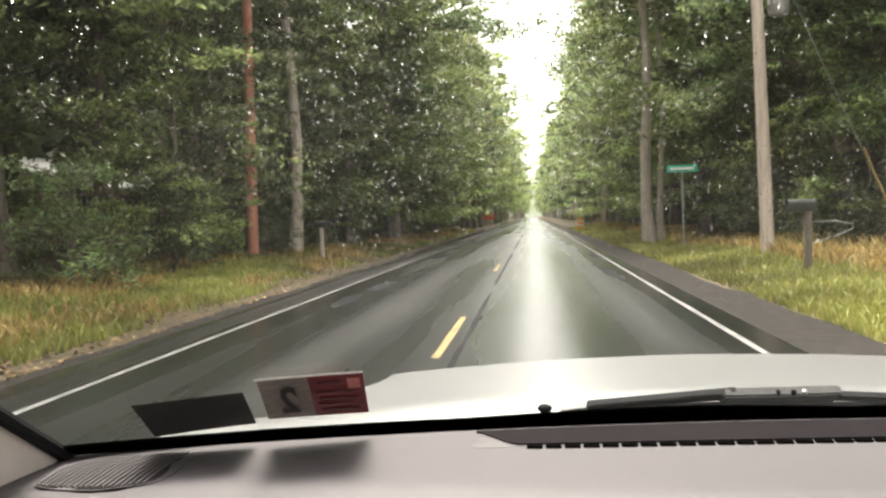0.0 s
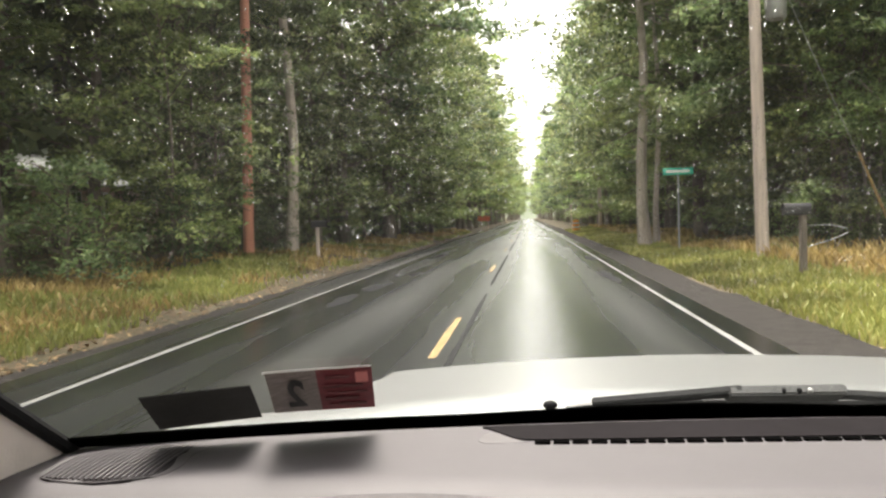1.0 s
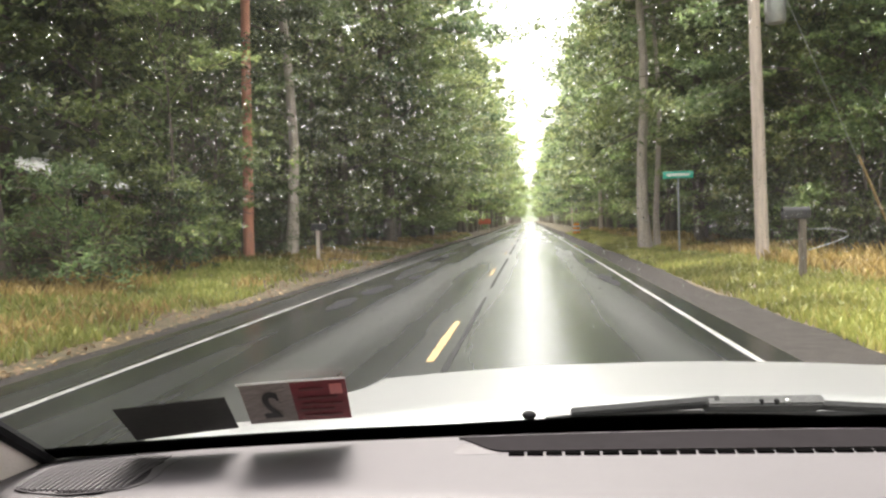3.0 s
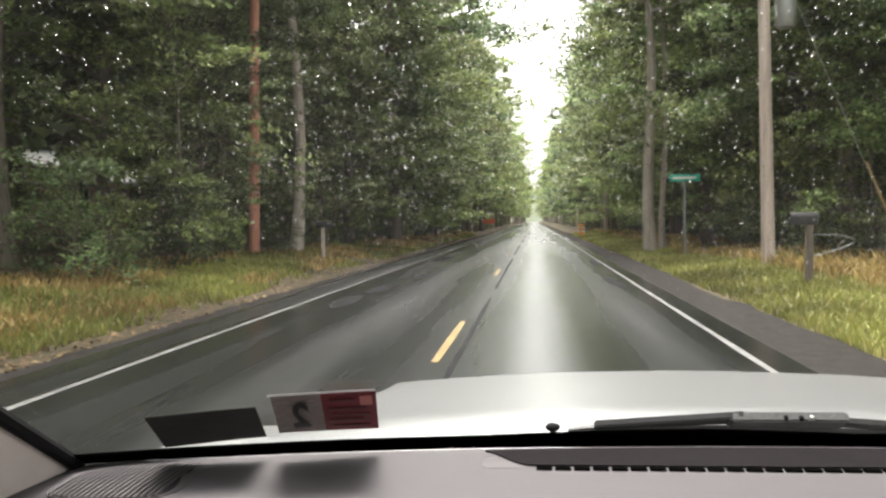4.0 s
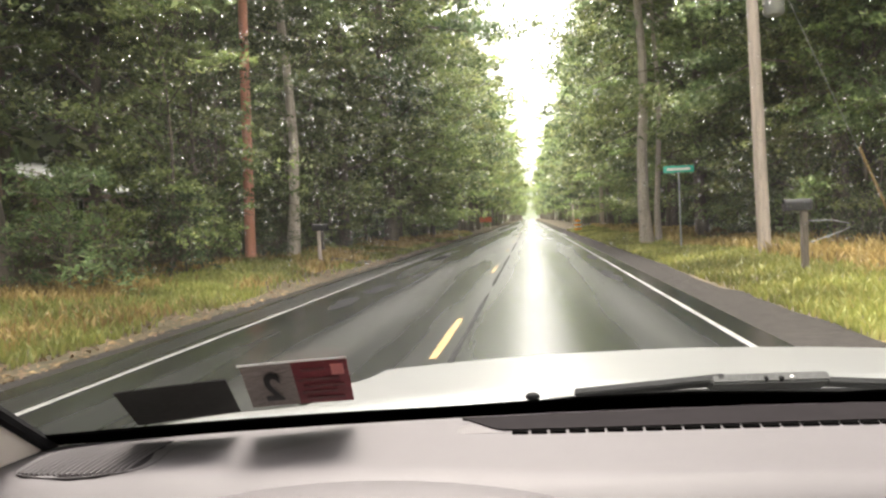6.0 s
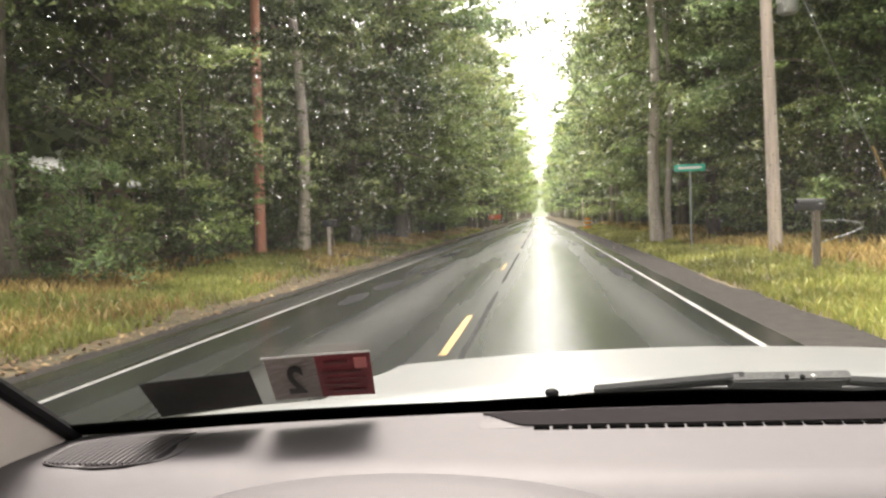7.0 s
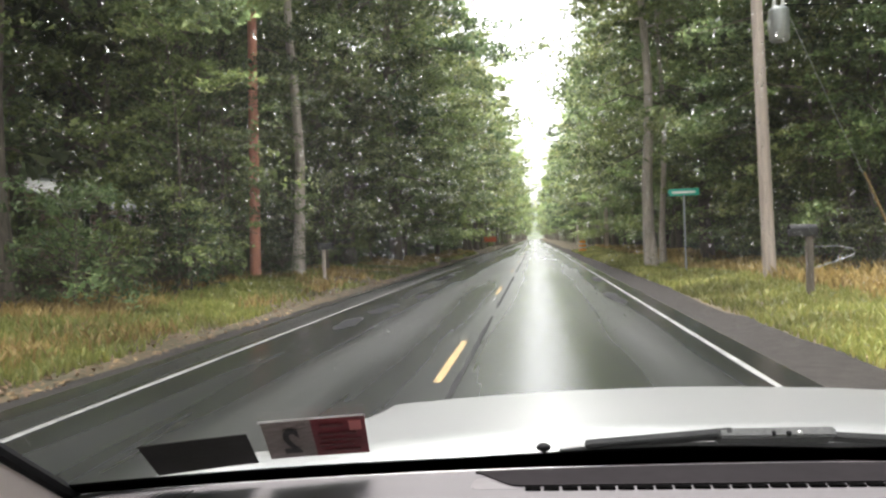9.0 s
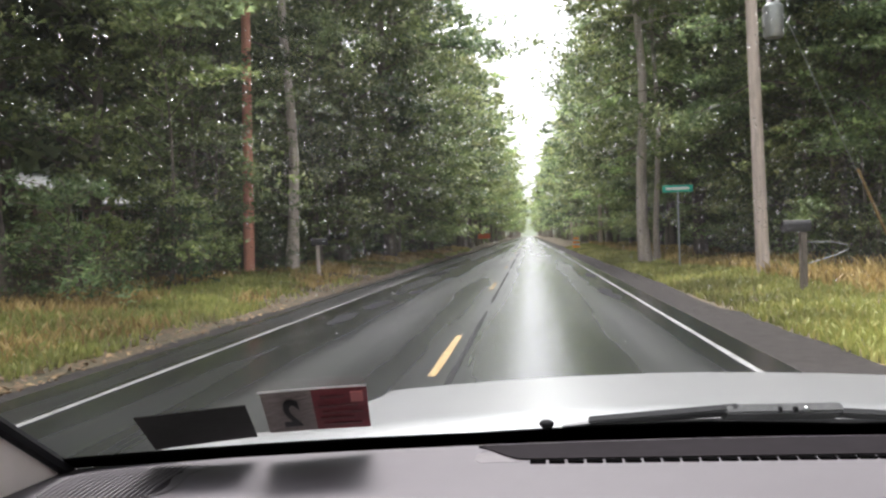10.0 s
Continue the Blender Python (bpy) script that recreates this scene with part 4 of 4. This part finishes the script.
tagged(part("fallen_leaves", leaves("fallen_leaves", cs, r.uniform(0.025, 0.06, len(cs)), LITTER, r, 0.25), LITTER), "brown fallen leaves scattered over the bank", "fallen leaves", kind="stuff")

# ---- poles and signs ----


def pole(x, y, height, mat, label, lean=0.0, transformer=False):
    z = land(x, y)
    root = tagged(new("utility_pole"), label, "utility pole")
    root.location = (x, y, z)
    part("shaft", tube(bmesh.new(), [(lean * h / height, 0, h) for h in steps(-0.5, height, 8)], [0.165 - 0.05 * i / 8 for i in range(9)], 14), mat, root)
    if transformer:
        bm = bmesh.new()
        tube(bm, [(0.36, -0.1, 5.75), (0.36, -0.1, 5.8), (0.36, -0.1, 6.5), (0.36, -0.1, 6.58)], [0.2, 0.24, 0.24, 0.17], 18)
        can = part("transformer", bm, GALVANISED, root, "grey transformer can")
        for dx in (-0.1, 0.1):
            part("bushing", tube(bmesh.new(), [(0.36 + dx, -0.1, 6.56), (0.36 + dx, -0.1, 6.62), (0.36 + dx, -0.1, 6.8)], [0.035, 0.05, 0.03], 8), WHITE_SHEET, can)
        part("strap", box(bmesh.new(), (0.10, -0.16, 6.0), (0.2, -0.04, 6.3), 0.01), STEEL, root)
    bm = bmesh.new()
    box(bm, (-1.1, -0.06, height - 0.9), (1.1, 0.06, height - 0.78), 0.01)
    arm = part("crossarm", bm, mat, root)
    for k in (-1.0, -0.4, 0.4, 1.0):
        part("insulator", tube(bmesh.new(), [(k, 0, height - 0.78), (k, 0, height - 0.7), (k, 0, height - 0.6)], [0.03, 0.05, 0.03], 8), GALVANISED, arm)
    return root


pole(-8.3, 22.5, 11, RED_POLE, "red-brown wooden utility pole in the grass", 0.25)
pole(5.7, 20, 11, POLE_WOOD, "weathered wooden utility pole with a grey transformer", -0.2, True)
for y, mat in ((66, POLE_WOOD), (110, POLE_WOOD)):
    pole(5.9, y, 11, mat, "distant weathered wooden utility pole")
guy = tagged(new("guy_wire"), "steel guy wire with a pale yellow guard", "guy wire")
guy.location = (8.9, 20, land(8.9, 20))
part("wire", tube(bmesh.new(), [(-3.1, 0, 7.6), (0, 0, 0)], [0.008, 0.008], 6), STEEL, guy)
part("guard", tube(bmesh.new(), [(-0.02, -0.03, 0.05), (-0.95, -0.03, 2.4)], [0.035, 0.035], 8), YELLOW_LINE, guy, "pale yellow plastic guard")


def wire(points, sag):
    pts = []
    for a, b in zip(points, points[1:]):
        a, b = Vector(a), Vector(b)
        pts += [a.lerp(b, f) - Vector((0, 0, sag * 4 * f * (1 - f))) for f in steps(0, 1, 10)[:-1]]
    pts.append(Vector(points[-1]))
    return tagged(part("power_line", tube(bmesh.new(), pts, [0.012] * len(pts), 5), BLACK), "thin dark overhead power line", "power line")


top = [(5.5, y, land(5.8, y) + 10.4) for y in (20, 66, 110)]
wire([(p[0] - 1.0, p[1], p[2]) for p in top], 0.5)
wire([(p[0] + 1.0, p[1], p[2]) for p in top], 0.5)
wire([(5.75, 20, 6.9), (22, 24, 9.0)], 0.5)

sign = tagged(new("street_sign"), "green street name sign on a thin steel post", "street sign")
sign.location = (5.0, 27, land(5.0, 27))
part("post", tube(bmesh.new(), [(0, 0, -0.3), (0, 0, 2.62)], [0.03, 0.03], 10), GALVANISED, sign, "thin galvanised post")
plate = part("plate", box(bmesh.new(), (-0.5, -0.012, 2.60), (0.5, 0.012, 2.84), 0.006), GREEN_SIGN, sign, "green sign plate")
part("lettering_bar", box(bmesh.new(), (-0.38, -0.017, 2.68), (0.38, -0.0145, 2.76)), WHITE_SHEET, plate, "plain white bar of lettering")

drum = tagged(new("traffic_drum"), "orange traffic drum with white bands on the shoulder", "traffic drum")
drum.location = (3.9, 66, 0.0)
part("barrel", tube(bmesh.new(), [(0, 0, 0.06), (0, 0, 0.4), (0, 0, 0.8), (0, 0, 0.98), (0, 0, 1.0)], [0.30, 0.28, 0.25, 0.23, 0.15], 20), ORANGE, drum)
part("base", tube(bmesh.new(), [(0, 0, 0.0), (0, 0, 0.07)], [0.42, 0.38], 20), BLACK, drum, "black rubber base")
for h, q in ((0.36, 0.29), (0.68, 0.265)):
    part("band", tube(bmesh.new(), [(0, 0, h), (0, 0, h + 0.13)], [q, q - 0.008], 20), WHITE_SHEET, drum, "white reflective band")

board = tagged(new("roadside_board"), "small red-orange board on two posts in the verge", "sign board")
board.location = (-5.9, 104, land(-5.9, 104))
part("panel", box(bmesh.new(), (-0.8, -0.02, 0.85), (0.8, 0.02, 1.5), 0.01), RED_BOARD, board, "faded red-orange panel")
for dx in (-0.6, 0.6):
    part("post", box(bmesh.new(), (dx - 0.04, 0.022, -0.3), (dx + 0.04, 0.1, 1.45), 0.005), POLE_WOOD, board)

mailbox = tagged(new("mailbox"), "dark metal mailbox on a wooden post", "mailbox")
mailbox.location = (-6.6, 24, land(-6.6, 24))
part("post", box(bmesh.new(), (-0.05, -0.05, -0.3), (0.05, 0.05, 1.0), 0.008), POLE_WOOD, mailbox)
bm = bmesh.new()
sheet(bm, lambda u, v: Vector((0.05 + 0.5 * (v - 0.5), 0.09 * math.cos(math.pi * u) * 1.0, 1.0 + (0.12 + 0.09 * math.sin(math.pi * u)) * (1 if 0 < u < 1 else 0))), steps(0, 1, 12), (0, 1), thick=0.01)
part("box", bm, WIPER_BLACK, mailbox, "dark rounded metal box")


def pale_tree(x, y, height, r, seed):
    t = grow("tulip_tree", seed, height, 3.6, 0.42, 26, 13000, 0.115, LEAF_LIGHT, PALE_BARK, r)
    t.location = (x, y, land(x, y) - 0.05)
    return tagged(t, "tall tree with a pale straight bare trunk", "tree", "pale-trunked trees")


pale_tree(4.9, 34, 24, 0.26, 41)
pale_tree(5.7, 35.5, 22, 0.14, 42)
pale_tree(-8.0, 26, 24, 0.2, 43)
pale_tree(-11.3, 36, 23, 0.2, 44)


# ---- buildings and small things among the trees ----
SIDING = material("pinkish_brick", (0.42, 0.30, 0.26), rough=0.85, vary=0.2, scale=6, bump=0.3, bump_scale=20)
ROOFING = material("grey_metal_roof", (0.42, 0.43, 0.42), rough=0.45, vary=0.15, scale=2)
PALE_SIDING = material("pale_siding", (0.55, 0.52, 0.44), rough=0.8, vary=0.12, scale=3)
DARK_PANE = material("dark_window_pane", (0.03, 0.035, 0.04), rough=0.08, vary=0.2, scale=2)


def house(x, y, width, depth, wall_h, rise, wall_mat, name, label, porch=False, door_mat=None):
    """A low house whose long front faces the road: walls, gabled roof, windows with frames."""
    root = tagged(new(name), label, "house")
    root.location = (x, y, land(x, y) - 0.1)
    hw, hd = width / 2, depth / 2
    part("wall", box(bmesh.new(), (-hd, -hw, 0), (hd, hw, wall_h), 0.01), wall_mat, root)
    bm = bmesh.new()
    sheet(bm, lambda u, v: Vector((u * (hd + 0.4), v, wall_h + rise * (1 - abs(u)) - 0.12)), (-1, 0, 1), steps(-hw - 0.4, hw + 0.4, 6), thick=0.12)
    part("roof", bm, ROOFING, root, "grey sheet roof")
    for s in (-1, 1):
        bm = bmesh.new()
        vs = [bm.verts.new((u * hd, s * hw + e, wall_h + h)) for e in (-0.08, 0.08) for u, h in ((-1, 0), (1, 0), (0, rise - 0.25))]
        for f in ((0, 1, 2), (3, 5, 4), (0, 3, 4, 1), (1, 4, 5, 2), (2, 5, 3, 0)):
            bm.faces.new([vs[i] for i in f])
        part("gable", bm, wall_mat, root)
    front = hd if x < 0 else -hd
    o = 1 if x < 0 else -1
    spots_at = [-hw * 0.7, -hw * 0.25, hw * 0.6] if not door_mat else [-hw * 0.6]
    for q in spots_at:
        win = part("window", box(bmesh.new(), (min(front, front + o * 0.06), q - 0.5, 1.0), (max(front, front + o * 0.06), q + 0.5, 2.2), 0.01), WHITE_SHEET, root, "white window frame")
        for k in (-0.23, 0.23):
            a, b = sorted((front + o * 0.062, front + o * 0.075))
            part("pane", box(bmesh.new(), (a, q + k - 0.18, 1.1), (b, q + k + 0.18, 2.1)), DARK_PANE, win)
    a, b = sorted((front, front + o * 0.05))
    if door_mat:
        part("garage_door", box(bmesh.new(), (a, -0.2, 0.05), (b, hw * 0.8, 2.2), 0.01), door_mat, root, "white garage door")
    else:
        part("door", box(bmesh.new(), (a, hw * 0.12, 0.1), (b, hw * 0.12 + 0.95, 2.15), 0.01), DARK_PANE, root)
    if porch:
        a, b = sorted((front, front + o * 1.8))
        part("porch_roof", box(bmesh.new(), (a, -hw * 0.1, wall_h - 0.25), (b, hw * 0.9, wall_h - 0.1), 0.02), ROOFING, root)
        for q in (-hw * 0.05, hw * 0.4, hw * 0.85):
            part("porch_post", box(bmesh.new(), (front + o * 1.65 - 0.06, q - 0.06, 0), (front + o * 1.65 + 0.06, q + 0.06, wall_h - 0.25), 0.005), WHITE_SHEET, root)
    return root


house(-25.5, 40, 11, 7, 2.7, 1.7, SIDING, "brick_house", "low pinkish brick house with grey roof among trees", porch=True)
house(27, 62, 9, 6, 2.6, 1.5, PALE_SIDING, "garage", "pale low garage with a white door behind trees", door_mat=WHITE_SHEET)

kerb_box = tagged(new("mailbox"), "pale curved-arm mailbox on a dark post", "mailbox")
kerb_box.location = (5.15, 15.5, land(5.15, 15.5))
part("post", box(bmesh.new(), (-0.06, -0.06, -0.3), (0.06, 0.06, 1.15), 0.01), BARK, kerb_box, "dark wooden post")
bm = bmesh.new()
sheet(bm, lambda u, v: Vector((-0.36 + 0.5 * v, 0.09 * math.cos(math.pi * u), 1.15 + 0.13 + 0.10 * math.sin(math.pi * u))), steps(0, 1, 10), (0, 1), thick=0.008)
box(bm, (-0.36, -0.09, 1.15), (0.14, 0.09, 1.29), 0.006)
part("box", bm, WIPER_BLACK, kerb_box, "dark rounded metal box")
part("bracket", tube(bmesh.new(), [(0.06, 0, 0.95), (0.5, 0, 0.95), (0.8, 0, 0.88), (0.82, 0, 0.8), (0.6, 0, 0.7), (0.1, 0, 0.55)], [0.007] * 6, 6), GALVANISED, kerb_box, "bent pale metal bracket")
